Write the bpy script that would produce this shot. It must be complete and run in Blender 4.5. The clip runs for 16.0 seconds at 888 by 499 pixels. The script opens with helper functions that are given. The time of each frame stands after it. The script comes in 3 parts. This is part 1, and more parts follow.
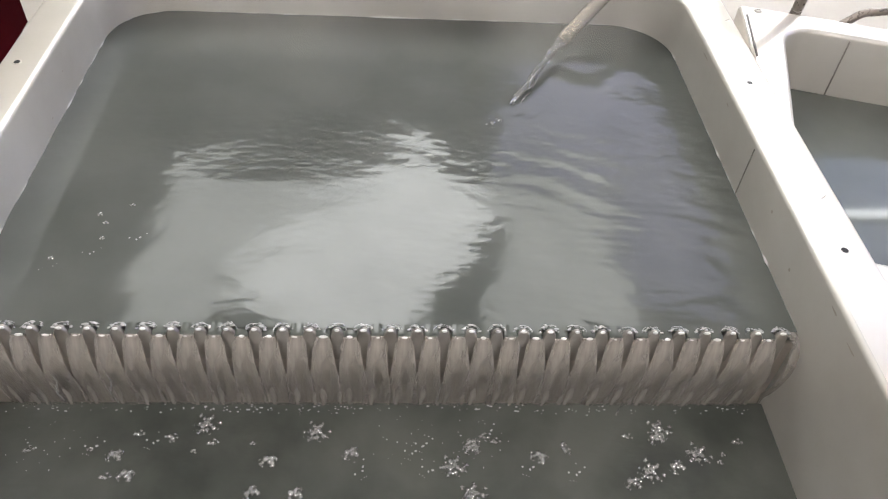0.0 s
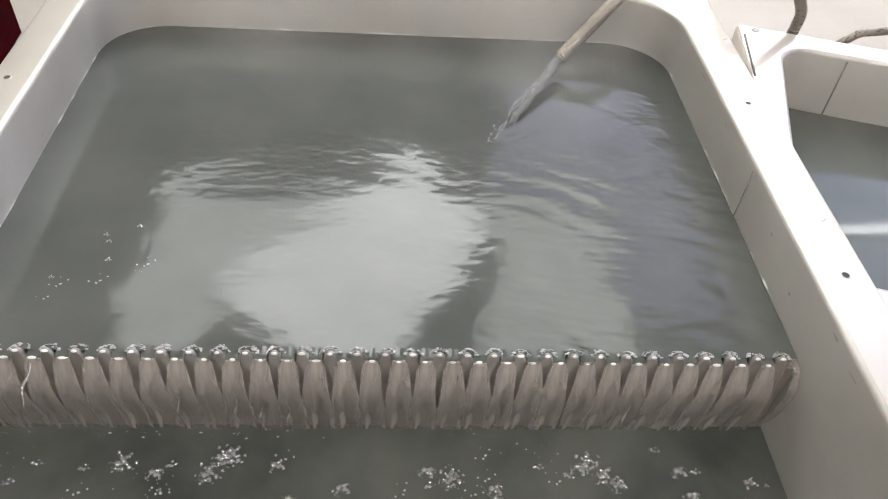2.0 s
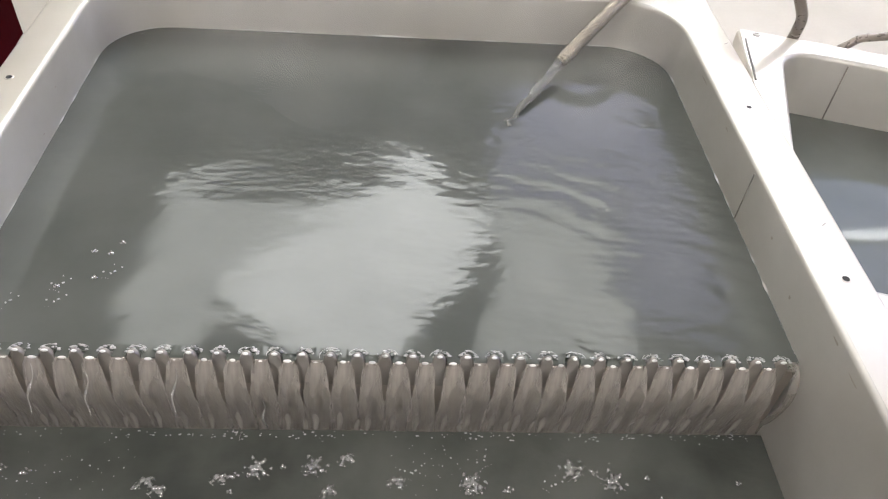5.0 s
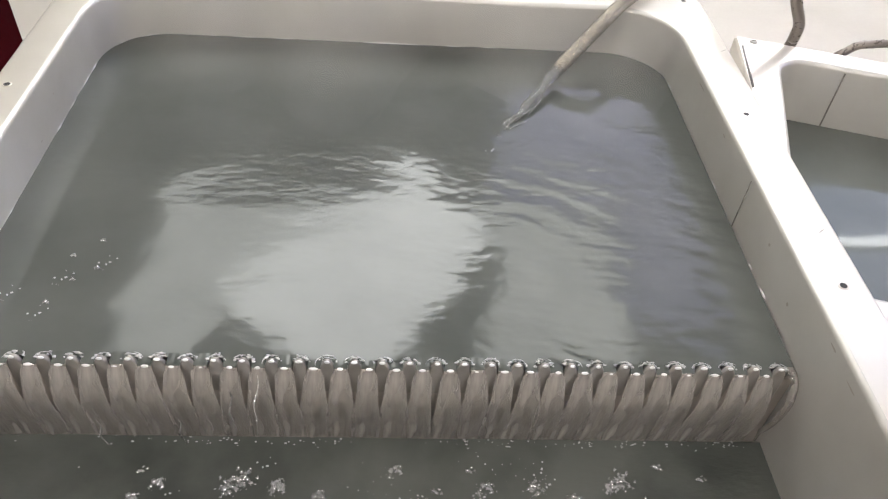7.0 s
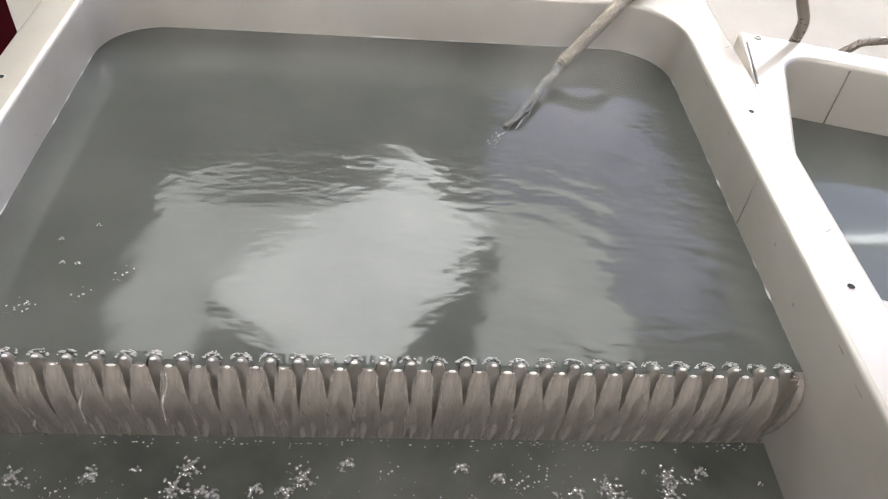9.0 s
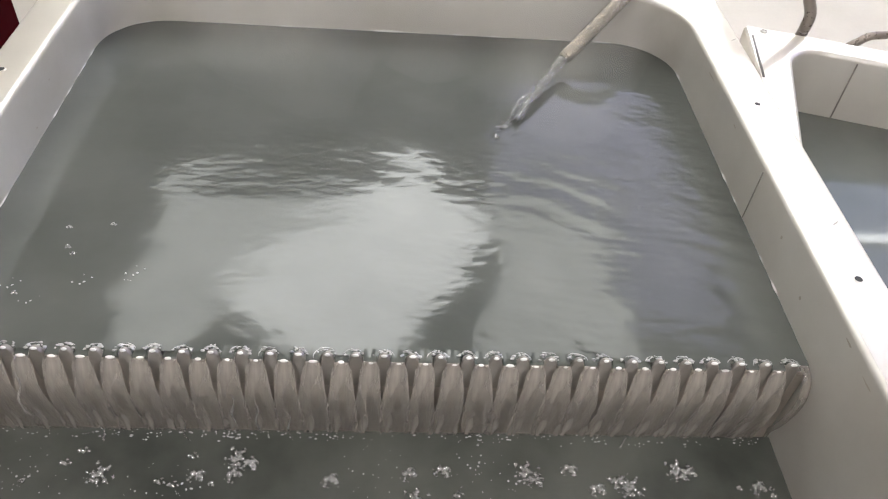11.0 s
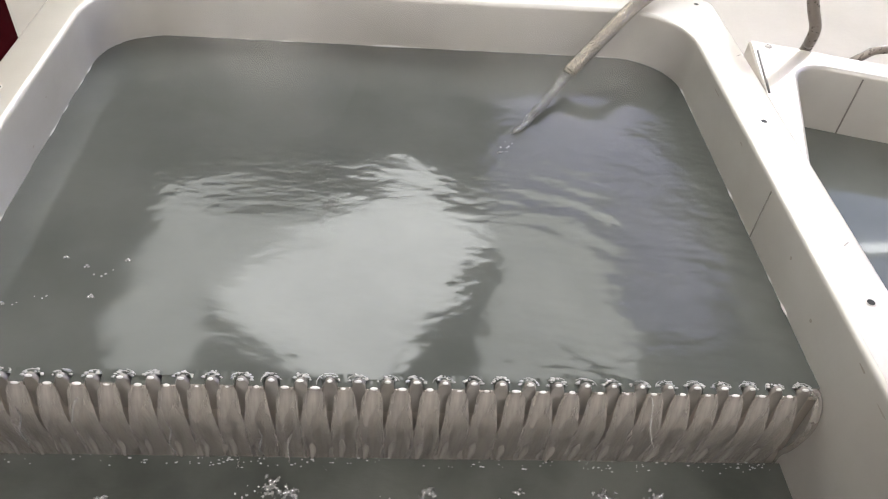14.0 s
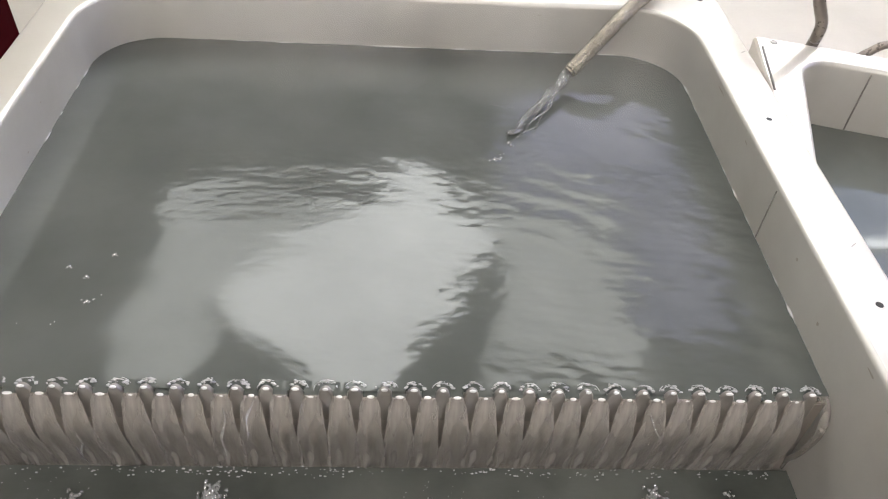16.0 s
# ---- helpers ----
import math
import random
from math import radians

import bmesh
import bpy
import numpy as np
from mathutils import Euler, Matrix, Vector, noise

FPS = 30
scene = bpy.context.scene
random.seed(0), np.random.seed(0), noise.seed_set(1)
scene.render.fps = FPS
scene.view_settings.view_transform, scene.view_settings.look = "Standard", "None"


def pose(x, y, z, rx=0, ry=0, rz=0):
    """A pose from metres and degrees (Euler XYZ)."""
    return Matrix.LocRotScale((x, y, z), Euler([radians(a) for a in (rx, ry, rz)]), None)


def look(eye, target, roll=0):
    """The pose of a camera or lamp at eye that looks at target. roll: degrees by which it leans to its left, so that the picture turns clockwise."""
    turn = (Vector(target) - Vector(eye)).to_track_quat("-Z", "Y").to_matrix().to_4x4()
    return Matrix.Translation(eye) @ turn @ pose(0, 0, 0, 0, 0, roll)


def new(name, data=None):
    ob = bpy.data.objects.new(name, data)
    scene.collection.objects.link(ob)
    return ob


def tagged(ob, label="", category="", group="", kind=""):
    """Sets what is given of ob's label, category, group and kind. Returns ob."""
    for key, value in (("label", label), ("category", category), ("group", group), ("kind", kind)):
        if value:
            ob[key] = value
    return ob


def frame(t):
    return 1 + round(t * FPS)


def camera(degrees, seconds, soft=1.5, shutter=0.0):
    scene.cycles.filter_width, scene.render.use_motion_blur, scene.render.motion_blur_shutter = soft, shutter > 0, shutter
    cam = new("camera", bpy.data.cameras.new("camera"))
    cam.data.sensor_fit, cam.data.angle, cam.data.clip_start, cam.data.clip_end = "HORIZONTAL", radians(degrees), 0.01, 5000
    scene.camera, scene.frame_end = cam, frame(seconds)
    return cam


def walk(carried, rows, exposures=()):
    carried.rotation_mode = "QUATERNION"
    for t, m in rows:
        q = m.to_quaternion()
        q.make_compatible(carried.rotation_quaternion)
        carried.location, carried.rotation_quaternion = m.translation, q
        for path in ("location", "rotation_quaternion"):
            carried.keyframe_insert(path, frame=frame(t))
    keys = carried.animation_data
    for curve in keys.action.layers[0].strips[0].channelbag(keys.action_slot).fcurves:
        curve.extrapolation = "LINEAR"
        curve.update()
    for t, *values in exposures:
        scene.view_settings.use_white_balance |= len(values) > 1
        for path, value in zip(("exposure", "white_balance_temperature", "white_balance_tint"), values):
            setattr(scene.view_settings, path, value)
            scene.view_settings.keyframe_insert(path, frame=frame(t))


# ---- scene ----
cam = camera(60.8, 16.0, soft=1.15)
PATH = [
    (0, (0.013, -0.439, 1.362), (0.131, 0.956, -0.066), 4.3),
    (0.5, (0.017, -0.439, 1.362), (0.128, 0.965, -0.058), 4.0),
    (1, (0.016, -0.435, 1.36), (0.136, 0.977, -0.051), 4.1),
    (1.5, (0.012, -0.428, 1.361), (0.141, 0.988, -0.046), 4.7),
    (2, (0.012, -0.423, 1.361), (0.145, 0.992, -0.046), 5.0),
    (2.5, (0.012, -0.419, 1.362), (0.148, 0.993, -0.047), 5.2),
    (3, (0.017, -0.423, 1.36), (0.149, 0.993, -0.047), 4.9),
    (3.5, (0.015, -0.425, 1.358), (0.15, 0.993, -0.045), 5.1),
    (4, (0.011, -0.426, 1.359), (0.143, 0.992, -0.045), 5.1),
    (6.5, (0.011, -0.422, 1.36), (0.151, 1.01, -0.029), 5.6),
    (7, (0.013, -0.424, 1.36), (0.148, 1.01, -0.028), 5.3),
    (7.5, (0.014, -0.423, 1.359), (0.152, 1.011, -0.028), 5.3),
    (8, (0.012, -0.421, 1.358), (0.149, 1.013, -0.028), 5.4),
    (8.5, (0.01, -0.419, 1.356), (0.152, 1.012, -0.034), 5.7),
    (9, (0.008, -0.413, 1.354), (0.154, 1.01, -0.043), 5.9),
    (9.5, (0.013, -0.411, 1.35), (0.15, 1.011, -0.049), 5.4),
    (12, (0.006, -0.415, 1.343), (0.138, 1.017, -0.048), 5.7),
    (12.5, (0.003, -0.403, 1.343), (0.142, 1.032, -0.043), 5.9),
    (13, (0.008, -0.398, 1.347), (0.138, 1.039, -0.037), 5.5),
    (13.5, (0.01, -0.399, 1.347), (0.138, 1.044, -0.032), 5.3),
    (14, (0.006, -0.394, 1.344), (0.144, 1.044, -0.039), 5.6),
    (14.5, (0.008, -0.39, 1.346), (0.145, 1.044, -0.041), 5.5),
    (15, (0.005, -0.384, 1.343), (0.147, 1.046, -0.048), 5.7),
    (15.5, (0.015, -0.384, 1.343), (0.131, 1.053, -0.043), 4.6),
    (16, (0.017, -0.381, 1.34), (0.132, 1.054, -0.048), 4.5),
]
walk(cam, [(t, look(eye, target, roll)) for t, eye, target, roll in PATH])

# ---------- light ----------
world = bpy.data.worlds.new("room_air")
scene.world = world
world.use_nodes = True
world.node_tree.nodes["Background"].inputs[0].default_value = (0.9, 0.95, 1.0, 1)
world.node_tree.nodes["Background"].inputs[1].default_value = 0.15
scene.view_settings.exposure = 0.0


# ---------- materials ----------
def base_mat(name):
    m = bpy.data.materials.new(name)
    m.use_nodes = True
    nt = m.node_tree
    return m, nt, nt.nodes["Principled BSDF"]


def noise_node(nt, scale, detail=4, stretch=(1, 1, 1)):
    tc = nt.nodes.new("ShaderNodeTexCoord")
    mp = nt.nodes.new("ShaderNodeMapping")
    mp.inputs["Scale"].default_value = stretch
    nz = nt.nodes.new("ShaderNodeTexNoise")
    nz.inputs["Scale"].default_value = scale
    nz.inputs["Detail"].default_value = detail
    nt.links.new(tc.outputs["Object"], mp.inputs[0])
    nt.links.new(mp.outputs[0], nz.inputs["Vector"])
    return nz


def ramp(nt, src, stops):
    r = nt.nodes.new("ShaderNodeValToRGB")
    while len(r.color_ramp.elements) < len(stops):
        r.color_ramp.elements.new(0.5)
    for e, (p, c) in zip(r.color_ramp.elements, stops):
        e.position, e.color = p, (*c, 1)
    nt.links.new(src, r.inputs[0])
    return r


def surface(name, dark, light, rough=0.5, metal=0.0, scale=12, fine=250, bump=0.05, stretch=(1, 1, 1), ior=1.45, dist=0.001):
    m, nt, p = base_mat(name)
    a = noise_node(nt, scale, 6, stretch)
    c = ramp(nt, a.outputs["Fac"], [(0.3, dark), (0.7, light)])
    nt.links.new(c.outputs[0], p.inputs["Base Color"])
    f = noise_node(nt, fine, 3, stretch)
    rr = nt.nodes.new("ShaderNodeMapRange")
    rr.inputs["To Min"].default_value, rr.inputs["To Max"].default_value = rough * 0.8, min(1, rough * 1.25)
    nt.links.new(f.outputs["Fac"], rr.inputs[0])
    nt.links.new(rr.outputs[0], p.inputs["Roughness"])
    b = nt.nodes.new("ShaderNodeBump")
    b.inputs["Strength"].default_value, b.inputs["Distance"].default_value = bump, dist
    nt.links.new(f.outputs["Fac"], b.inputs["Height"])
    nt.links.new(b.outputs[0], p.inputs["Normal"])
    p.inputs["Metallic"].default_value = metal
    p.inputs["IOR"].default_value = ior
    return m


def plain(name, col, rough=0.5, metal=0.0):
    return surface(name, tuple(c * 0.88 for c in col), tuple(min(1, c * 1.08) for c in col), rough, metal, 20, 300, 0.03)


def glowing(name, col, strength):
    m, nt, p = base_mat(name)
    p.inputs["Base Color"].default_value = (*col, 1)
    p.inputs["Emission Color"].default_value = (*col, 1)
    p.inputs["Emission Strength"].default_value = strength
    return m


def murky(name, dark, light, bump, scale, rough=0.03):
    m, nt, p = base_mat(name)
    a = noise_node(nt, 7, 5)
    c = ramp(nt, a.outputs["Fac"], [(0.35, dark), (0.65, light)])
    nt.links.new(c.outputs[0], p.inputs["Base Color"])
    p.inputs["Roughness"].default_value = rough
    p.inputs["IOR"].default_value = 1.33
    f = noise_node(nt, scale, 3, (0.7, 1.5, 1))
    b = nt.nodes.new("ShaderNodeBump")
    b.inputs["Strength"].default_value, b.inputs["Distance"].default_value = bump, 0.001
    nt.links.new(f.outputs["Fac"], b.inputs["Height"])
    nt.links.new(b.outputs[0], p.inputs["Normal"])
    return m


def clear_water(name, tint, body, share, bump=0.0, scale=60, ior=1.33, rough=0.06, streaks=False):
    """Thin running water: see-through, a little cloudy with air, with the gloss of water."""
    m = bpy.data.materials.new(name)
    m.use_nodes = True
    nt = m.node_tree
    nt.nodes.remove(nt.nodes["Principled BSDF"])
    out = nt.nodes["Material Output"]
    tr = nt.nodes.new("ShaderNodeBsdfTransparent")
    tr.inputs[0].default_value = (*tint, 1)
    df = nt.nodes.new("ShaderNodeBsdfDiffuse")
    df.inputs[0].default_value = (*body, 1)
    gl = nt.nodes.new("ShaderNodeBsdfGlossy")
    gl.inputs["Roughness"].default_value = rough
    fr = nt.nodes.new("ShaderNodeFresnel")
    fr.inputs[0].default_value = ior
    m1 = nt.nodes.new("ShaderNodeMixShader")
    m2 = nt.nodes.new("ShaderNodeMixShader")
    m1.inputs[0].default_value = share
    if streaks:                              # threads of air drawn out along the fall
        st = noise_node(nt, 110, 5, (1.0, 0.3, 0.16))
        rg = nt.nodes.new("ShaderNodeMapRange")
        rg.inputs["From Min"].default_value, rg.inputs["From Max"].default_value = 0.32, 0.70
        rg.inputs["To Min"].default_value, rg.inputs["To Max"].default_value = share * 0.45, share * 1.5
        nt.links.new(st.outputs["Fac"], rg.inputs[0])
        nt.links.new(rg.outputs[0], m1.inputs[0])
    nt.links.new(tr.outputs[0], m1.inputs[1])
    nt.links.new(df.outputs[0], m1.inputs[2])
    nt.links.new(fr.outputs[0], m2.inputs[0])
    nt.links.new(m1.outputs[0], m2.inputs[1])
    nt.links.new(gl.outputs[0], m2.inputs[2])
    nt.links.new(m2.outputs[0], out.inputs[0])
    if bump:
        f = noise_node(nt, scale, 3, (2.0, 2.0, 0.5))
        b = nt.nodes.new("ShaderNodeBump")
        b.inputs["Strength"].default_value, b.inputs["Distance"].default_value = bump, 0.002
        nt.links.new(f.outputs["Fac"], b.inputs["Height"])
        for n in (df, gl, fr):
            nt.links.new(b.outputs[0], n.inputs["Normal"])
    return m


STEEL = surface("satin_steel", (0.44, 0.424, 0.388), (0.575, 0.56, 0.525), 0.36, 0.35, 6, 220, 0.04)
RIM_STEEL = surface("rim_steel", (0.65, 0.615, 0.55), (0.75, 0.71, 0.645), 0.33, 0.55, 6, 260, 0.03)
SEAM = plain("weld_seam", (0.20, 0.19, 0.17), 0.5, 0.4)
STAIN = plain("scuff_grey", (0.40, 0.37, 0.32), 0.6)
HOLE = plain("hole_black", (0.03, 0.03, 0.03), 0.8)
WEIR = surface("wet_weir_steel", (0.22, 0.195, 0.166), (0.315, 0.284, 0.246), 0.3, 0.1, 14, 120, 0.08, (1, 1, 0.2))
TOOTH = surface("wet_tooth_steel", (0.19, 0.174, 0.156), (0.27, 0.25, 0.228), 0.3, 0.25, 30, 200, 0.05)
TOOTH.node_tree.nodes["Principled BSDF"].inputs["Coat Weight"].default_value = 1.0
TOOTH.node_tree.nodes["Principled BSDF"].inputs["Coat Roughness"].default_value = 0.07
TOOTH.node_tree.nodes["Principled BSDF"].inputs["Coat IOR"].default_value = 1.9
WATER = murky("murky_water", (0.070, 0.076, 0.069), (0.090, 0.096, 0.088), 0.06, 120, 0.085)
LOW_WATER = murky("trough_water", (0.046, 0.051, 0.045), (0.095, 0.101, 0.090), 0.3, 130, 0.12)
WATER_2 = murky("still_water", (0.080, 0.088, 0.080), (0.100, 0.108, 0.098), 0.01, 20, 0.05)
NAPPE = clear_water("falling_water", (0.95, 0.935, 0.91), (0.37, 0.345, 0.315), 0.50, 0.6, 60, 1.33, 0.2, True)
STREAM = clear_water("clear_stream", (0.93, 0.94, 0.93), (0.8, 0.8, 0.77), 0.14, 0.7, 160, 1.5)
FOAM = clear_water("bubble_film", (0.88, 0.89, 0.88), (0.95, 0.96, 0.95), 0.25, 0.4, 320, 2.3, 0.04)
# near-white body colour that paints highlights on to wet edges
GLINT = clear_water("painted_glint", (0.95, 0.95, 0.95), (0.95, 0.95, 0.93), 0.7, 0.5, 200, 1.7, 0.08)
# whitish body for froth, and for the glints painted round the teeth
FROTH_GLINT = clear_water("froth_glint", (0.95, 0.95, 0.95), (0.94, 0.95, 0.94), 0.42, 0.5, 200, 1.9, 0.06)
STRAND = clear_water("water_strand", (0.95, 0.95, 0.94), (0.9, 0.9, 0.88), 0.2, 0.5, 200, 1.6, 0.08)
BRAID = surface("steel_braid", (0.30, 0.27, 0.22), (0.42, 0.385, 0.32), 0.26, 1.0, 25, 500, 0.1)
HOSE_CORE = plain("hose_core", (0.035, 0.028, 0.02), 0.6, 0.0)
GREY_HOSE = surface("grey_hose", (0.17, 0.15, 0.13), (0.25, 0.22, 0.195), 0.28, 0.45, 20, 150, 0.05)
FLOOR = surface("cream_floor", (0.43, 0.395, 0.345), (0.49, 0.45, 0.395), 0.55, 0, 3, 90, 0.04)
WALL = surface("painted_wall", (0.62, 0.60, 0.55), (0.70, 0.68, 0.63), 0.8, 0, 2, 120, 0.05)
CEIL = surface("pale_ceiling", (0.76, 0.76, 0.74), (0.83, 0.83, 0.81), 0.85, 0, 2, 100, 0.05)
RED = surface("dark_red_paint", (0.022, 0.0008, 0.002), (0.034, 0.0012, 0.003), 0.85, 0, 6, 200, 0.04)
RED.node_tree.nodes["Principled BSDF"].inputs["Specular IOR Level"].default_value = 0.03
DARK = plain("dark_housing", (0.05, 0.052, 0.05), 0.6)
LAMP_MAIN = glowing("lamp_white", (0.98, 0.995, 0.98), 13.0)
LAMP_SOFT = glowing("lamp_soft", (0.97, 0.99, 0.96), 6.2)
LAMP_BLUE = glowing("skylight_blue", (0.72, 0.72, 1.0), 2.9)
LAMP_SPOT = glowing("lamp_spot", (0.94, 0.96, 1.0), 190.0)
LAMP_SKY = glowing("skylight_deep", (0.64, 0.72, 1.0), 2.6)
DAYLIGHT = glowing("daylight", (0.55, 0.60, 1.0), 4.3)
LAMP_TUBE = glowing("lamp_tube", (0.95, 0.98, 1.0), 15.0)
LAMP_ROOM = glowing("lamp_room", (1.0, 0.945, 0.93), 17.0)


# ---------- mesh helpers ----------
def mesh_from(name, verts, faces, mat, smooth=True):
    me = bpy.data.meshes.new(name)
    me.from_pydata([tuple(v) for v in verts], [], faces)
    me.materials.append(mat)
    if smooth:
        me.polygons.foreach_set("use_smooth", [True] * len(me.polygons))
    me.update()
    return me


def part(name, me, parent=None, label=""):
    ob = new(name, me)
    if parent:
        ob.parent = parent
    if label:
        ob["label"] = label
    return ob


def thing(name, label, category, at=None, group="", kind=""):
    ob = new(name)
    ob.empty_display_size = 0.05
    if at is not None:
        ob.matrix_basis = at
    return tagged(ob, label, category, group, kind)


def box_mesh(name, size, mat, bevel=0.0, at=(0, 0, 0)):
    bm = bmesh.new()
    bmesh.ops.create_cube(bm, size=1)
    for v in bm.verts:
        v.co = Vector((v.co.x * size[0] + at[0], v.co.y * size[1] + at[1], v.co.z * size[2] + at[2]))
    if bevel:
        bmesh.ops.bevel(bm, geom=bm.edges[:], offset=bevel, segments=2, affect="EDGES")
    me = bpy.data.meshes.new(name)
    bm.to_mesh(me)
    bm.free()
    me.materials.append(mat)
    return me


def round_rect(x0, x1, y0, y1, r, grow=0.0, n=10):
    """The outline of a rectangle with rounded corners, counter-clockwise; r is one radius or four (front left first)."""
    rs = r if isinstance(r, (tuple, list)) else (r,) * 4
    rs = [q + grow for q in rs]
    pts = []
    for (cx, cy, sx, sy, a), q in zip(((x0, y0, 1, 1, 180), (x1, y0, -1, 1, 270), (x1, y1, -1, -1, 0), (x0, y1, 1, -1, 90)), rs):
        for i in range(n + 1):
            t = radians(a + 90 * i / n)
            pts.append((cx + sx * q + q * math.cos(t), cy + sy * q + q * math.sin(t)))
    return pts


def loft(rings, close_last=False):
    verts, faces = [], []
    n = len(rings[0])
    for ring in rings:
        verts += ring
    for k in range(len(rings) - 1):
        for i in range(n):
            j = (i + 1) % n
            faces.append((k * n + i, k * n + j, (k + 1) * n + j, (k + 1) * n + i))
    if close_last:
        faces.append(tuple(range((len(rings) - 1) * n, len(rings) * n)))
    return verts, faces


def sweep(path, radius, sides=14, caps=True):
    """A tube along a path of points."""
    verts, faces = [], []
    pts = [Vector(p) for p in path]
    up = Vector((0.13, -0.31, 0.94))
    for i, p in enumerate(pts):
        t = (pts[min(i + 1, len(pts) - 1)] - pts[max(i - 1, 0)]).normalized()
        a = t.cross(up).normalized()
        b = t.cross(a).normalized()
        r = radius(i / (len(pts) - 1)) if callable(radius) else radius
        for s in range(sides):
            w = 2 * math.pi * s / sides
            verts.append(p + r * (math.cos(w) * a + math.sin(w) * b))
    for i in range(len(pts) - 1):
        for s in range(sides):
            q = (s + 1) % sides
            faces.append((i * sides + s, i * sides + q, (i + 1) * sides + q, (i + 1) * sides + s))
    if caps:
        faces.append(tuple(range(sides))[::-1])
        faces.append(tuple(range((len(pts) - 1) * sides, len(pts) * sides)))
    return verts, faces


def spline(ctrl, n):
    """A smooth path through a few points."""
    c = [Vector(p) for p in ctrl]
    c = [2 * c[0] - c[1]] + c + [2 * c[-1] - c[-2]]
    out = []
    segs = len(c) - 3
    for k in range(n + 1):
        u = min(k / n * segs, segs - 1e-6)
        i = int(u)
        t = u - i
        p0, p1, p2, p3 = c[i:i + 4]
        out.append(0.5 * (2 * p1 + (p2 - p0) * t + (2 * p0 - 5 * p1 + 4 * p2 - p3) * t * t + (3 * p1 - p0 - 3 * p2 + p3) * t ** 3))
    return out


# ---------- the room ----------
def build_room():
    X0, X1, Y0, Y1, H, T = -3.0, 3.2, -2.4, 4.2, 2.8, 0.12
    for name, size, at, mat, label in (
            ("floor", (X1 - X0 + 2 * T, Y1 - Y0 + 2 * T, T), ((X0 + X1) / 2, (Y0 + Y1) / 2, -T / 2), FLOOR, "pale cream floor behind the tanks"),
            ("ceiling", (X1 - X0 + 2 * T, Y1 - Y0 + 2 * T, T), ((X0 + X1) / 2, (Y0 + Y1) / 2, H + T / 2), CEIL, "pale painted workshop ceiling above the tanks"),
            ("wall_north", (X1 - X0 + 2 * T, T, H), ((X0 + X1) / 2, Y1 + T / 2, H / 2), WALL, "plain grey painted workshop wall"),
            ("wall_south", (X1 - X0 + 2 * T, T, H), ((X0 + X1) / 2, Y0 - T / 2, H / 2), WALL, "plain grey painted workshop wall"),
            ("wall_west", (T, Y1 - Y0, H), (X0 - T / 2, (Y0 + Y1) / 2, H / 2), WALL, "plain grey painted workshop wall")):
        ob = new(name, box_mesh(name, size, mat))
        ob.location = at
        tagged(ob, label, name.split("_")[0], kind="structure")
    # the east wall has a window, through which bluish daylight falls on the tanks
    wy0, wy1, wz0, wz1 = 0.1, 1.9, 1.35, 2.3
    verts, faces = [], []
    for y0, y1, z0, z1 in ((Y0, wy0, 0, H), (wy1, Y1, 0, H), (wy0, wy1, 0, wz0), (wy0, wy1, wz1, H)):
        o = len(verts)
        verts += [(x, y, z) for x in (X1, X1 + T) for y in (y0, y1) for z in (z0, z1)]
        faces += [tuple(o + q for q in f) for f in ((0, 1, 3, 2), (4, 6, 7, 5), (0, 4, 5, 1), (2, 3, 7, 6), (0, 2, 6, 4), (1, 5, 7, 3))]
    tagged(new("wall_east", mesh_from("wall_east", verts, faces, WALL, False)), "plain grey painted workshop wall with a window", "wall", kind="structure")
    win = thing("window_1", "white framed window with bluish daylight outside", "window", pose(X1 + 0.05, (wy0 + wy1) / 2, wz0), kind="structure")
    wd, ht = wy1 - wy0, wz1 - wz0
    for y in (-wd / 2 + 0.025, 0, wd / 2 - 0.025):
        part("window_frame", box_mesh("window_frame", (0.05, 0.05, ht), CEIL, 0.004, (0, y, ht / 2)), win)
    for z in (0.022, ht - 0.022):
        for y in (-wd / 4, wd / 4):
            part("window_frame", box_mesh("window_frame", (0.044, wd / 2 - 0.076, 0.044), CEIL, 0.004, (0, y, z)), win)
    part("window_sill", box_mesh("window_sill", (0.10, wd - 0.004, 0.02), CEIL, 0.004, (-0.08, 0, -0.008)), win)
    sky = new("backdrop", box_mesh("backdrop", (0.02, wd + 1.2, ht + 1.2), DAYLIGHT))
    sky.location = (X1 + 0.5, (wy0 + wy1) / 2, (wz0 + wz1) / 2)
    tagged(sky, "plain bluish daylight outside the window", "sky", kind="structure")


def panel_lamp(label, at, sx, sy, glow, rim=0.03, category="ceiling light"):
    """A flat luminaire: dark tray, diffuser flush below it."""
    lamp = thing("ceiling_light", label, category, at)
    part("tray", box_mesh("tray", (sx + 2 * rim, sy + 2 * rim, 0.04), DARK, 0.004, (0, 0, 0.022)), lamp, "dark metal tray")
    part("diffuser", box_mesh("diffuser", (sx, sy, 0.01), glow, 0.002, (0, 0, -0.004)), lamp, "glowing white diffuser")
    return lamp


def flat_panel(name, outline, z0, z1, mat):
    """A flat slab with the given outline."""
    n = len(outline)
    verts = [(x, y, z0) for x, y in outline] + [(x, y, z1) for x, y in outline]
    faces = [tuple(range(n))[::-1], tuple(range(n, 2 * n))] + [(i, (i + 1) % n, n + (i + 1) % n, n + i) for i in range(n)]
    return mesh_from(name, verts, faces, mat, False)


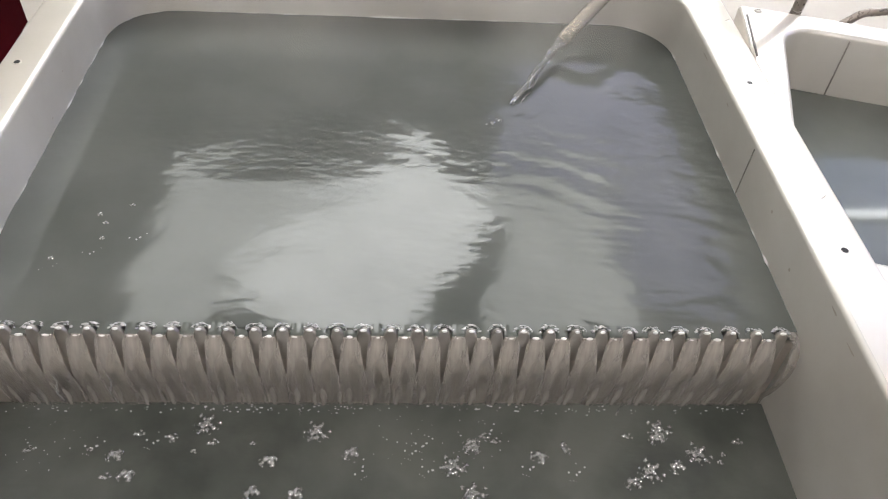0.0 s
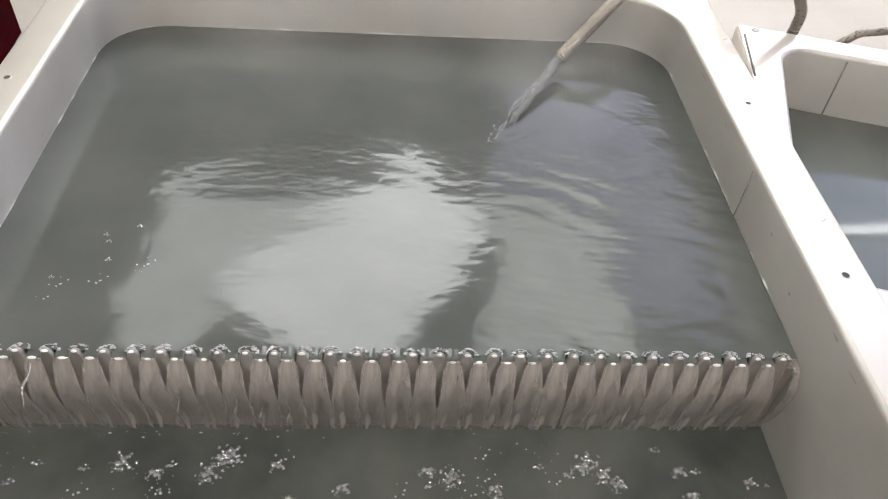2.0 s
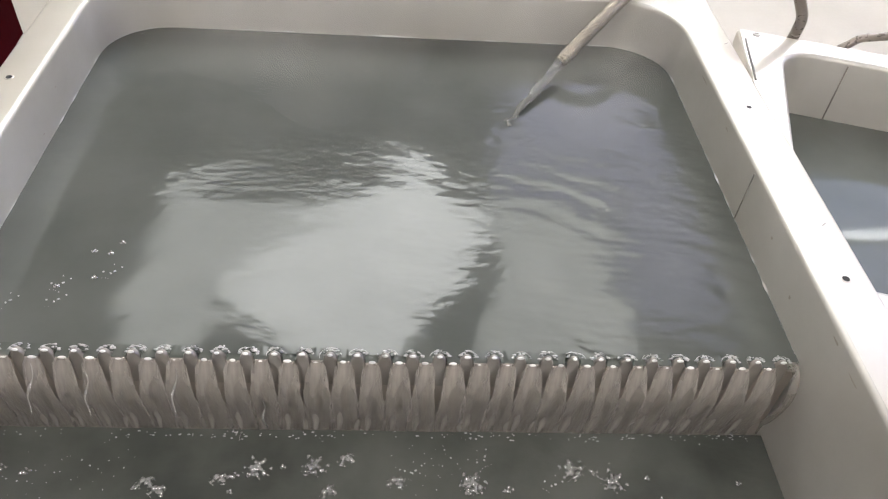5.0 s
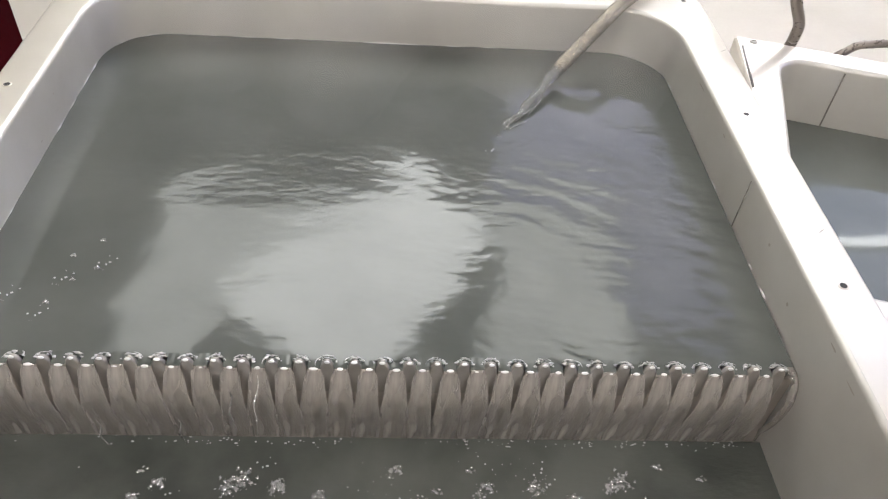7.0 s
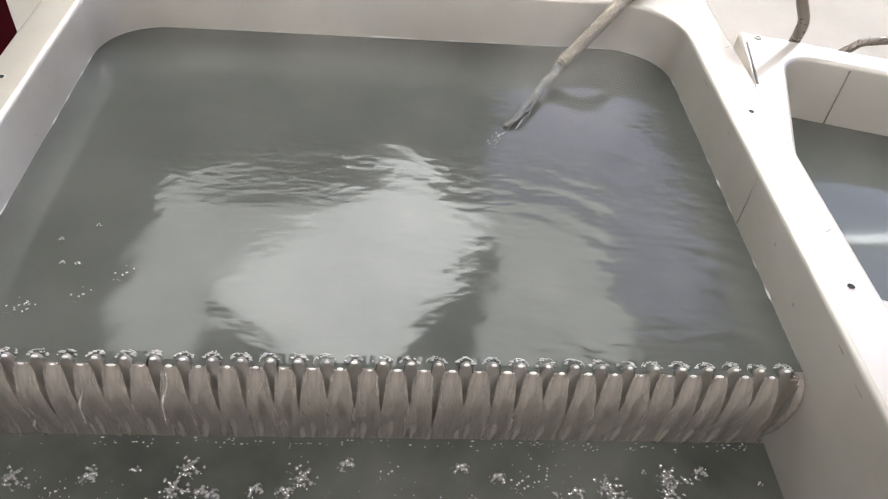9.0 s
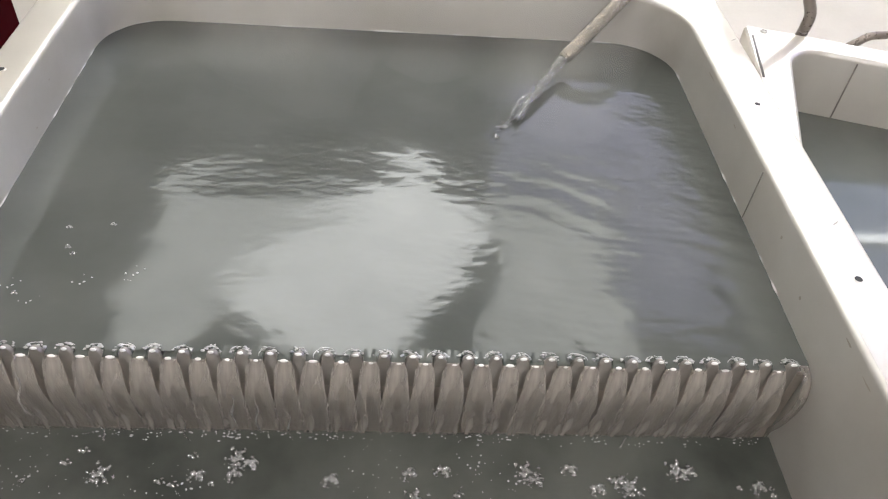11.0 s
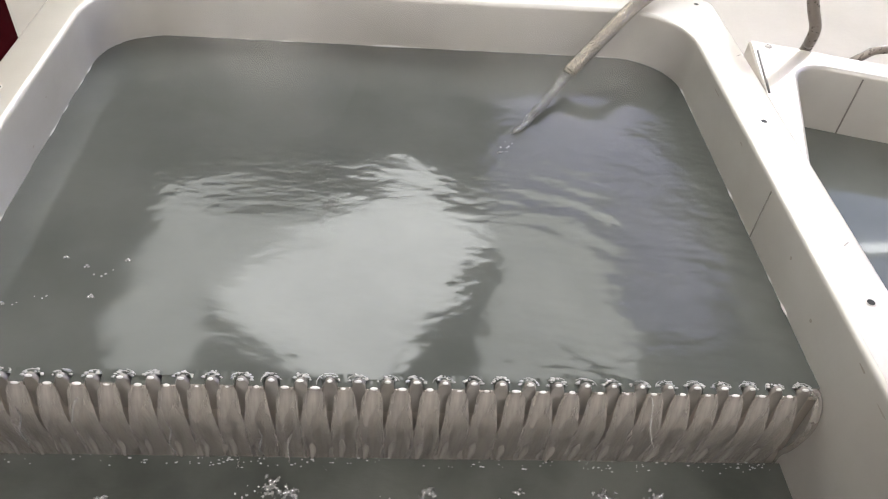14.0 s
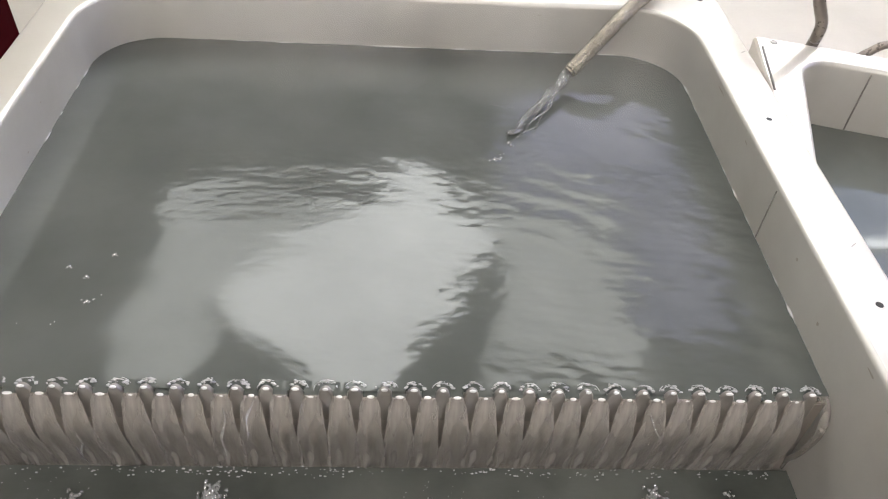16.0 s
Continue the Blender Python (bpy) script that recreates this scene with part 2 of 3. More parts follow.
def build_lamps():
    panel_lamp("wide soft greenish-white luminous ceiling panel", pose(-0.03, 1.99, 2.755), 2.2, 1.16, LAMP_SOFT)
    # a slanting lamp hung below it, with a dark reflector tray
    lamp = thing("ceiling_light", "bright white slanting panel lamp hung under the ceiling", "ceiling light", pose(0, 0, 2.62))
    k = lambda x, y: (x * 0.957, 0.22 + (y - 0.22) * 0.957)
    part("tray", flat_panel("tray", [k(-0.82, 1.05), k(0.42, 1.05), k(0.42, 1.62), k(0.54, 2.12), k(0.1, 2.70), k(-0.77, 1.76)], 0.012, 0.05, DARK), lamp, "dark metal tray")
    part("diffuser", flat_panel("diffuser", [k(-0.775, 1.77), k(-0.12, 1.20), k(0.51, 2.20), k(0.10, 2.77)], 0.0, 0.01, LAMP_MAIN), lamp, "glowing white diffuser")
    for x, y in ((-0.3, 1.6), (0.2, 2.2)):
        part("hanger", box_mesh("hanger", (0.012, 0.012, 0.14), DARK, 0.001, (x, y, 0.118)), lamp)
    panel_lamp("bluish daylight panel in the ceiling", pose(1.33, 2.14, 2.775), 0.44, 0.88, LAMP_BLUE)
    pane = thing("ceiling_light", "bluish daylight panel with clipped corners in the ceiling", "ceiling light", pose(0, 0, 2.775))
    out = [(0.53, 2.68), (1.56, 2.68), (1.56, 3.22), (1.46, 3.52), (1.24, 3.74), (1.02, 3.82), (0.88, 3.72), (0.56, 3.14)]
    mid = (sum(p[0] for p in out) / 8, sum(p[1] for p in out) / 8)
    part("tray", flat_panel("tray", [(mid[0] + (x - mid[0]) * 1.05, mid[1] + (y - mid[1]) * 1.05) for x, y in out], 0.002, 0.042, DARK), pane, "dark metal tray")
    part("diffuser", flat_panel("diffuser", out, -0.009, 0.001, LAMP_BLUE), pane, "glowing white diffuser")
    panel_lamp("warm white ceiling panel lamp over the work side", pose(0.75, -1.5, 2.775), 1.2, 0.6, LAMP_ROOM)
    panel_lamp("warm white ceiling panel lamp over the work side", pose(-0.85, -1.5, 2.775), 1.2, 0.6, LAMP_ROOM)
    panel_lamp("strong white square ceiling lamp", pose(2.12, 2.98, 2.775), 0.28, 0.28, LAMP_SPOT)
    panel_lamp("bluish daylight panel in the ceiling", pose(2.66, 2.30, 2.775), 0.8, 1.2, LAMP_SKY)
    panel_lamp("thin white tube lamp across a daylight panel", pose(2.66, 2.40, 2.735), 0.7, 0.06, LAMP_TUBE, 0.01)


build_room()
build_lamps()

# ---------- the dip tank ----------
IX0, IX1, IY0, IY1 = -0.393, 0.400, -0.24, 0.586
RIM_Z, WATER_Z, LOW_Z = 0.873, 0.800, 0.690


def tank_parts(tank, x0, x1, y0, y1, r, top, bottom, out, ro, fold, shell=True):
    """Basin, rim and outer shell of a steel tank with a rounded lip; out: rim widths at front, right, back, left."""
    lip = 0.0055
    rings = []
    for a in range(5):                       # the rounded lip
        t = radians(90 * a / 4)
        d = lip * (1 - math.sin(t))
        rings.append([(x, y, top - lip * (1 - math.cos(t))) for x, y in round_rect(x0 - d, x1 + d, y0 - d, y1 + d, r, d)])
    for z in (top - 0.03, top - 0.07, top - 0.2):
        rings.append([(x, y, z) for x, y in round_rect(x0, x1, y0, y1, r)])
    rings.append([(x, y, bottom + 0.03) for x, y in round_rect(x0, x1, y0, y1, r)])
    rings.append([(x, y, bottom) for x, y in round_rect(x0 + 0.03, x1 - 0.03, y0 + 0.03, y1 - 0.03, r)])
    part("basin", mesh_from("basin", *loft(rings, True), STEEL), tank)
    f, e, b, w = out
    inner = [(x, y) for x, y in round_rect(x0 - lip, x1 + lip, y0 - lip, y1 + lip, r, lip)]
    outer = lambda s: round_rect(x0 - w + s, x1 + e - s, y0 - f + s, y1 + b - s, ro)
    g = 0.004
    rings = [[(x, y, top) for x, y in inner], [(x, y, top) for x, y in outer(g)], [(x, y, top - g * 0.3) for x, y in outer(g * 0.3)],
             [(x, y, top - g) for x, y in outer(0)], [(x, y, top - fold) for x, y in outer(0)], [(x, y, top - fold) for x, y in outer(0.002)],
             [(x, y, top - 0.006) for x, y in outer(0.003)]]
    part("rim", mesh_from("rim", *loft(rings), RIM_STEEL), tank, "smooth pale satin steel rim")
    if shell:
        s = 0.018
        rings = [[(x, y, z) for x, y in round_rect(x0 - s, x1 + s * 0.3, y0 - s, y1 + s, r, s * 0.5)] for z in (top - 0.006, bottom - 0.02)]
        part("outer_shell", mesh_from("outer_shell", *loft(rings, True), STEEL), tank)


def seam(tank, p, q, width=0.0009):
    part("weld_seam", mesh_from("weld_seam", *sweep([p, q], width, 6), SEAM), tank, "thin dark vertical seam")


def screw_hole(tank, x, y, z, r=0.0036):
    n = 14
    rings = [[(x + q * math.cos(2 * math.pi * i / n), y + q * math.sin(2 * math.pi * i / n), h) for i in range(n)]
             for q, h in ((r * 1.5, z + 0.0002), (r * 1.25, z + 0.0008), (r, z + 0.0005))]
    ring = part("screw", mesh_from("screw", *loft(rings), RIM_STEEL), tank)
    part("recess", mesh_from("recess", [(x + r * math.cos(2 * math.pi * i / n), y + r * math.sin(2 * math.pi * i / n), z + 0.0006) for i in range(n)], [tuple(range(n))], HOLE), ring, "dark round hole")


def build_dip_tank():
    tank = thing("dip_tank", "satin steel overflow tank with rounded corners, full of murky water", "tank")
    tank_parts(tank, IX0, IX1, IY0, IY1, (0.02, 0.02, 0.085, 0.085), RIM_Z, 0.32, (0.056, 0.056, 0.056, 0.048), 0.03, 0.010)
    seam(tank, (IX1 - 0.0002, 0.207, RIM_Z - 0.008), (IX1 - 0.0002, 0.207, 0.70))
    for x, y in ((0.429, 0.325), (0.431, 0.045), (0.429, 0.617), (-0.422, 0.325), (-0.422, 0.045), (-0.422, 0.617)):
        screw_hole(tank, x, y, RIM_Z)
    for x in (-0.36, 0.36):
        for y in (-0.2, 0.54):
            part("leg", box_mesh("leg", (0.04, 0.04, 0.31), STEEL, 0.004, (x, y, 0.155)), tank)


build_dip_tank()


def build_marks():
    """Small scuffs on the lip and the walls of the dip tank."""
    rnd = random.Random(31)
    tank = bpy.data.objects["dip_tank"]

    def mark(p, u, v, a, b):
        n = 9
        w = [rnd.uniform(0.7, 1.2) for _ in range(n)]
        pts = [Vector(p) + a * w[i] * math.cos(6.2832 * i / n) * Vector(u) + b * w[i] * math.sin(6.2832 * i / n) * Vector(v) for i in range(n)]
        part("scuff", mesh_from("scuff", pts, [tuple(range(n))], STAIN), tank, "small dark scuff")
    for y, z, a, b in ((0.128, 0.845, 0.0028, 0.0022), (-0.02, 0.862, 0.006, 0.0014), (0.40, 0.862, 0.010, 0.0012), (0.30, 0.858, 0.004, 0.0012), (-0.06, 0.858, 0.008, 0.0012), (0.06, 0.83, 0.002, 0.002)):
        mark((IX1 - 0.0005, y, z), (0, 1, 0), (0, 0, 1), a, b)
    for y, z in ((0.36, 0.84), (0.30, 0.815)):
        mark((IX0 + 0.0005, y, z), (0, 1, 0), (0, 0, 1), 0.002, 0.0012)
    for x, z, a in ((-0.1, 0.86, 0.004), (0.2, 0.857, 0.003), (-0.22, 0.85, 0.002)):
        mark((x, IY1 - 0.0005, z), (1, 0, 0), (0, 0, 1), a, 0.001)
    for x, y in ((0.446, 0.475), (0.413, 0.36), (0.44, 0.12), (-0.44, 0.25)):
        mark((x, y, RIM_Z + 0.0005), (0.8, 0.6, 0), (-0.6, 0.8, 0), 0.005, 0.0008)


build_marks()

# ---------- the comb weir ----------
PITCH = 0.025
TEETH = range(-6, 25)


def tooth_x(k):
    return (k - 8.75) * PITCH


def build_weir():
    weir = thing("comb_weir", "brown-stained wet steel weir plate with a comb of round teeth", "weir")
    # the plate below the notches
    part("plate", box_mesh("plate", (IX1 - IX0 - 0.002, 0.0036, 0.30), WEIR, 0.0008, ((IX0 + IX1) / 2, 0.0, 0.7925 - 0.15)), weir)
    prof = [(-0.0068, -0.030), (-0.0069, -0.015), (-0.0069, -0.006), (-0.0067, 0.000)] + [(0.0064 * math.cos(radians(180 - a)), 0.002 + 0.0122 * math.sin(radians(a))) for a in range(8, 173, 12)] + [(0.0067, 0.000), (0.0069, -0.006), (0.0069, -0.015), (0.0068, -0.030)]
    n = len(prof)
    verts = []
    for y, s in ((0.0022, 0.86), (0.0012, 1.0), (-0.0018, 1.0), (-0.0026, 0.95), (-0.0030, 0.84)):
        verts += [(x * s, y, z if z < 0.004 else 0.004 + (z - 0.004) * (0.3 + 0.7 * s)) for x, z in prof]
    faces = [(k * n + i, k * n + i + 1, (k + 1) * n + i + 1, (k + 1) * n + i) for k in range(4) for i in range(n - 1)]
    back, front = len(verts), len(verts) + n
    verts += verts[:n] + verts[4 * n:5 * n]          # the flat ends have edges of their own
    faces += [tuple(range(back, back + n)), tuple(range(front, front + n))[::-1]]
    me = mesh_from("tooth", verts, faces, TOOTH)
    bm = bmesh.new()
    bm.from_mesh(me)
    for f in bm.faces:
        out = f.calc_center_median() - Vector((0, 0, min(0.006, f.calc_center_median().z)))
        if f.normal.dot(out) < 0:
            f.normal_flip()
    bm.to_mesh(me)
    bm.free()
    for k in TEETH:
        t = part("tooth", me, weir)
        t.location = (tooth_x(k), 0, 0.7925)


build_weir()


# ---------- water ----------
def water_height(x, y):
    """Ripples of the upper bath: rings from the jet, a band of crests across the middle, faint swell elsewhere."""
    jx, jy = 0.153, 0.374
    d = math.hypot(x - jx, y - jy)
    band = math.exp(-((y - 0.275 + 0.10 * max(0, x)) / 0.055) ** 2)
    band *= 1 - 0.65 * math.exp(-((x - 0.03) / 0.08) ** 2)
    east = 1 / (1 + math.exp(-(x - 0.08) / 0.06))
    n1 = noise.noise((x * 9, y * 16, 0.3))
    n2 = noise.noise((x * 22, y * 46, 4.1))
    n3 = noise.noise((x * 62, y * 120, 7.7))
    n4 = noise.noise((x * 95 + 2 * n1, y * 205, 2.2))
    n5 = noise.noise((x * 130, y * 130, 5.2))
    near = math.exp(-((y - 0.12) / 0.16) ** 2)
    h = 0.00070 * n1
    crest = noise.noise((x * 8 + 3 * n1, y * 46, 11.0))
    south = 1 / (1 + math.exp((y - 0.32) / 0.045))
    h += (0.00004 + 0.00015 * band) * crest
    h += (0.00005 + 0.00008 * band + 0.00012 * east * near) * n2
    h += (0.00005 + 0.00008 * band + 0.00005 * east) * n3
    h += (0.000028 + 0.00004 * band + 0.00003 * east) * n4
    h += (0.000016 + 0.00002 * band + 0.000012 * east) * n5
    # slanting wave trains that run from the jet along the right-hand wall to the weir
    u = 0.42 * x + 0.91 * y
    patch = max(0.1, 0.55 + 1.2 * noise.noise((x * 6, y * 6, 8.0)))
    h += 0.00023 * east * south * patch * math.sin(u * 2 * math.pi / 0.034 + 4 * n1 + 1.2 * n2)
    fine = max(0, 0.35 + 1.5 * noise.noise((x * 7, y * 9, 15.0)))
    h += 0.000055 * east * south * fine * math.sin((0.12 * x + y) * 2 * math.pi / 0.0125 + 4 * n1 + 1.5 * n2)
    h += 0.00010 * math.exp(-d / 0.06) * math.sin(d * 2 * math.pi / 0.022 + 5 * n1 + 5 * n2)
    h += 0.0004 * math.exp(-(d / 0.04) ** 2) * n2
    return h


def sheet_mesh(name, x0, x1, y0, y1, nx, ny, fn, mat):
    verts = [(x0 + (x1 - x0) * i / nx, y0 + (y1 - y0) * j / ny, 0) for j in range(ny + 1) for i in range(nx + 1)]
    verts = [(x, y, fn(x, y)) for x, y, _ in verts]
    faces = [(j * (nx + 1) + i, j * (nx + 1) + i + 1, (j + 1) * (nx + 1) + i + 1, (j + 1) * (nx + 1) + i) for j in range(ny) for i in range(nx)]
    return mesh_from(name, verts, faces, mat)


def build_water():
    bath = new("water", sheet_mesh("water", IX0 - 0.010, IX1 + 0.004, 0.0035, IY1 + 0.010, 440, 360, water_height, WATER))
    bath.location.z = WATER_Z
    tagged(bath, "grey-green murky rippling water filling the steel tank", "water", kind="structure")

    def low(x, y):
        return 0.0009 * noise.noise((x * 30, y * 34, 1.0)) * math.exp(y / 0.06) + 0.00022 * noise.noise((x * 60, y * 75, 3.0)) + 0.0004 * noise.noise((x * 12, y * 14, 9.0))
    trough = new("water", sheet_mesh("trough_water", IX0 - 0.010, IX1 + 0.004, IY0 - 0.008, -0.001, 200, 60, low, LOW_WATER))
    trough.location.z = LOW_Z
    tagged(trough, "dark churning water in the overflow trough below the weir", "water", kind="structure")
    return bath, trough


BATH, TROUGH = build_water()


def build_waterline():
    """The thin edge where the bath wets the steel, its broken glints put in as white colour."""
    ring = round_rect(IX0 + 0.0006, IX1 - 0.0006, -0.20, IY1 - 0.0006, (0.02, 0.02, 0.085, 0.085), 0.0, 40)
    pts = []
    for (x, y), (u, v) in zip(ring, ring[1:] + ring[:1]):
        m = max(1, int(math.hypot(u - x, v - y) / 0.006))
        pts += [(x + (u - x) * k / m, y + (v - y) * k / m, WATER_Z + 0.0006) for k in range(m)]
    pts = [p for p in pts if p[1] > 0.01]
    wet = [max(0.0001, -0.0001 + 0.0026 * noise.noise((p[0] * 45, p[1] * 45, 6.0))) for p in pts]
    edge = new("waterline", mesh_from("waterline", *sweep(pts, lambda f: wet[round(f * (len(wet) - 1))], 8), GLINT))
    tagged(edge, "thin edge of water along the steel wall, its glints painted white", "water edge", kind="structure")


build_waterline()


def stream_mesh(name, seed, lean, thick=1.0):
    """One tongue of water: through a notch, over the lip and down in front of the plate, where it spreads to meet its neighbours."""
    nu, ns = 12, 48
    rnd = random.Random(seed)
    ph = [rnd.uniform(0, 6.28) for _ in range(4)]
    shut = (rnd.uniform(0.28, 0.70), rnd.uniform(0.28, 0.70))
    ease = lambda q: q * q * (3 - 2 * q)
    verts, faces = [], []
    for s in range(ns + 1):
        f = s / ns
        if f < 0.15:                         # towards the lip
            g = f / 0.15
            y, z = 0.010 - 0.0105 * g, -0.0006 - 0.0001 * g * g
            ny, nz = 0.0, 1.0
        elif f < 0.30:                       # the rounded fall over it
            g = radians(90 * (f - 0.15) / 0.15)
            y, z = -0.0005 - 0.0050 * math.sin(g), -0.0007 - 0.0050 * (1 - math.cos(g))
            ny, nz = -math.sin(g), math.cos(g)
        else:                                # the free sheet, bellied out and drawn back to the plate
            g = (f - 0.30) / 0.70
            z = -0.0057 - 0.1100 * g
            y = -0.0055 - 0.0085 * math.sin(min(1.0, g / 0.35) * math.pi / 2) + 0.0070 * ease(max(0, (g - 0.35) / 0.65))
            ny, nz = -1.0, 0.1
        fall = max(0, (f - 0.3) / 0.7)
        for u in range(nu + 1):
            a = 2 * u / nu - 1
            w = 0.0062 + 0.0028 * ease(min(1, max(0, f - 0.25) / 0.09)) + 0.0050 * ease(min(1, max(0, f - 0.29) / shut[0 if a < 0 else 1]))
            crown = math.cos(a * math.pi / 2) ** 0.8
            t = thick * ((0.0006 + 0.0016 * min(1, fall * 5) * (1 - fall) ** 1.5) * crown + 0.0006 * fall * math.sin(a * 4 + ph[0] + 7 * f) + 0.0005 * fall * math.sin(f * 26 + ph[1] + a * 2))
            w2 = w * (1 + 0.08 * fall * (1 - fall) * math.sin(f * 16 + ph[3] + (2 if a > 0 else 0)))
            x = a * w2 + lean * fall ** 1.5 * 0.005 + 0.0008 * fall * math.sin(f * 9 + ph[2])
            verts.append((x, y + ny * t, z + nz * t))
    for s in range(ns):
        for u in range(nu):
            i = s * (nu + 1) + u
            faces.append((i, i + nu + 1, i + nu + 2, i + 1))
    me = mesh_from(name, verts, faces, NAPPE)
    me.materials.append(WATER)
    top = round(0.20 * ns) * nu
    me.polygons.foreach_set("material_index", [1 if q < top else 0 for q in range(len(faces))])
    return me


def wall_stream_mesh():
    """The narrow band of water that curls down the side wall at the end of the weir."""
    prof = spline([(0.0, 0.012, -0.0005), (0.0, -0.002, -0.002), (0.0, -0.0125, -0.010), (0.0, -0.0185, -0.030), (0.0, -0.0165, -0.055), (0.0, -0.0105, -0.082), (0.0, -0.004, -0.100), (0.0, -0.003, -0.116)], 40)
    verts, faces = [], []
    for i, p in enumerate(prof):
        w = 0.0052 + 0.0018 * math.sin(i * 0.11) + 0.009 * max(0, 1 - i / 9)
        for q in range(7):
            a = q / 6
            verts.append((-w * (1 - a), p.y + 0.0035 * (1 - a) ** 2 - 0.0012 * math.sin(math.pi * a), p.z))
    for i in range(len(prof) - 1):
        for q in range(6):
            k = i * 7 + q
            faces.append((k, k + 7, k + 8, k + 1))
    return mesh_from("water_stream", verts, faces, NAPPE)


STREAMS = []


def build_streams():
    kinds = [stream_mesh("water_stream", 11 + i, lean, th) for i, (lean, th) in enumerate(((-0.5, 1.0), (0.0, 1.1), (0.5, 1.0), (0.2, 0.8), (-0.2, 1.2), (0.35, 0.9), (-0.35, 1.1), (0.0, 0.9)))]
    rnd = random.Random(5)
    for k in list(TEETH)[:-1] + [24]:
        s = new("water_stream", kinds[rnd.randrange(8)] if k < 24 else wall_stream_mesh())
        s.location = (tooth_x(k) + PITCH / 2 if k < 24 else IX1 - 0.0006, 0, WATER_Z)
        tagged(s, "clear tongue of water falling through a weir notch" if k < 24 else "narrow band of water curling down the side wall", "water stream", "streams over the weir")
        STREAMS.append(s)


build_streams()

# ---------- the second tank ----------
TURN_2 = -16.5
TANK_2 = pose(0.502, 0.572, 0, 0, 0, TURN_2)


def build_second_tank():
    tank = thing("rinse_tank", "white satin steel tank with a rounded opening, half full, set askew", "tank", TANK_2)
    x0, x1, y0, y1, top, bottom = 0.062, 0.56, -0.50, -0.042, 0.847, 0.36
    lip, r = 0.006, 0.042
    rings = []
    for a in range(5):
        t = radians(90 * a / 4)
        d = lip * (1 - math.sin(t))
        rings.append([(x, y, top - lip * (1 - math.cos(t))) for x, y in round_rect(x0 - d, x1 + d, y0 - d, y1 + d, r, d)])
    for z in (top - 0.03, top - 0.1, top - 0.2):
        rings.append([(x, y, z) for x, y in round_rect(x0, x1, y0, y1, r)])
    rings.append([(x, y, bottom) for x, y in round_rect(x0 + 0.02, x1 - 0.02, y0 + 0.02, y1 - 0.02, r)])
    part("basin", mesh_from("basin", *loft(rings, True), STEEL), tank)
    inner = round_rect(x0 - lip, x1 + lip, y0 - lip, y1 + lip, r, lip)
    c, sn = math.cos(radians(TURN_2)), math.sin(radians(TURN_2))

    def outer(g):                            # the rim is trimmed where it meets the first tank
        return [(max(x, (0.409 - 0.502 + sn * y) / c), y) for x, y in round_rect(g, 0.62 - g, -0.56 + g, -g, 0.004)]
    rings = [[(x, y, top) for x, y in inner], [(x, y, top) for x, y in outer(0.003)], [(x, y, top - 0.003) for x, y in outer(0)],
             [(x, y, top - 0.024) for x, y in outer(0)], [(x, y, top - 0.024) for x, y in outer(0.002)], [(x, y, top - 0.006) for x, y in outer(0.003)]]
    part("rim", mesh_from("rim", *loft(rings), RIM_STEEL, False), tank, "flat white steel rim")
    seam(tank, (0.153, y1 - 0.0002, top - 0.007), (0.153, y1 - 0.0002, 0.70), 0.0013)
    part("slot", mesh_from("slot", *sweep([(0.0105, -0.030, top), (0.0215, -0.142, top)], 0.0018, 6), SEAM), tank, "narrow dark slot in the rim")
    n = 14
    rings = [[(0.026 + q * math.cos(2 * math.pi * i / n), -0.012 + q * math.sin(2 * math.pi * i / n), top + h) for i in range(n)] for q, h in ((0.0056, 0.0), (0.0052, 0.0014), (0.0036, 0.0022), (0.0012, 0.0025))]
    screw = part("screw", mesh_from("screw", *loft(rings, True), STEEL), tank, "domed steel screw head")
    part("screw_slot", box_mesh("screw_slot", (0.006, 0.0009, 0.0006), SEAM, 0.0, (0.026, -0.012, top + 0.0027)), screw)
    for x in (0.11, 0.50):
        for y in (-0.44, -0.10):
            part("leg", box_mesh("leg", (0.035, 0.035, 0.35), STEEL, 0.004, (x, y, 0.175)), tank)
    pool = new("water", sheet_mesh("still_water", 0.055, 0.567, -0.507, -0.035, 60, 60, lambda x, y: 0.0003 * noise.noise((x * 7, y * 7, 2.0)), WATER_2))
    pool.matrix_basis = TANK_2 @ pose(0, 0, 0.752)
    tagged(pool, "still grey water in the rinse tank", "water", kind="structure")


build_second_tank()


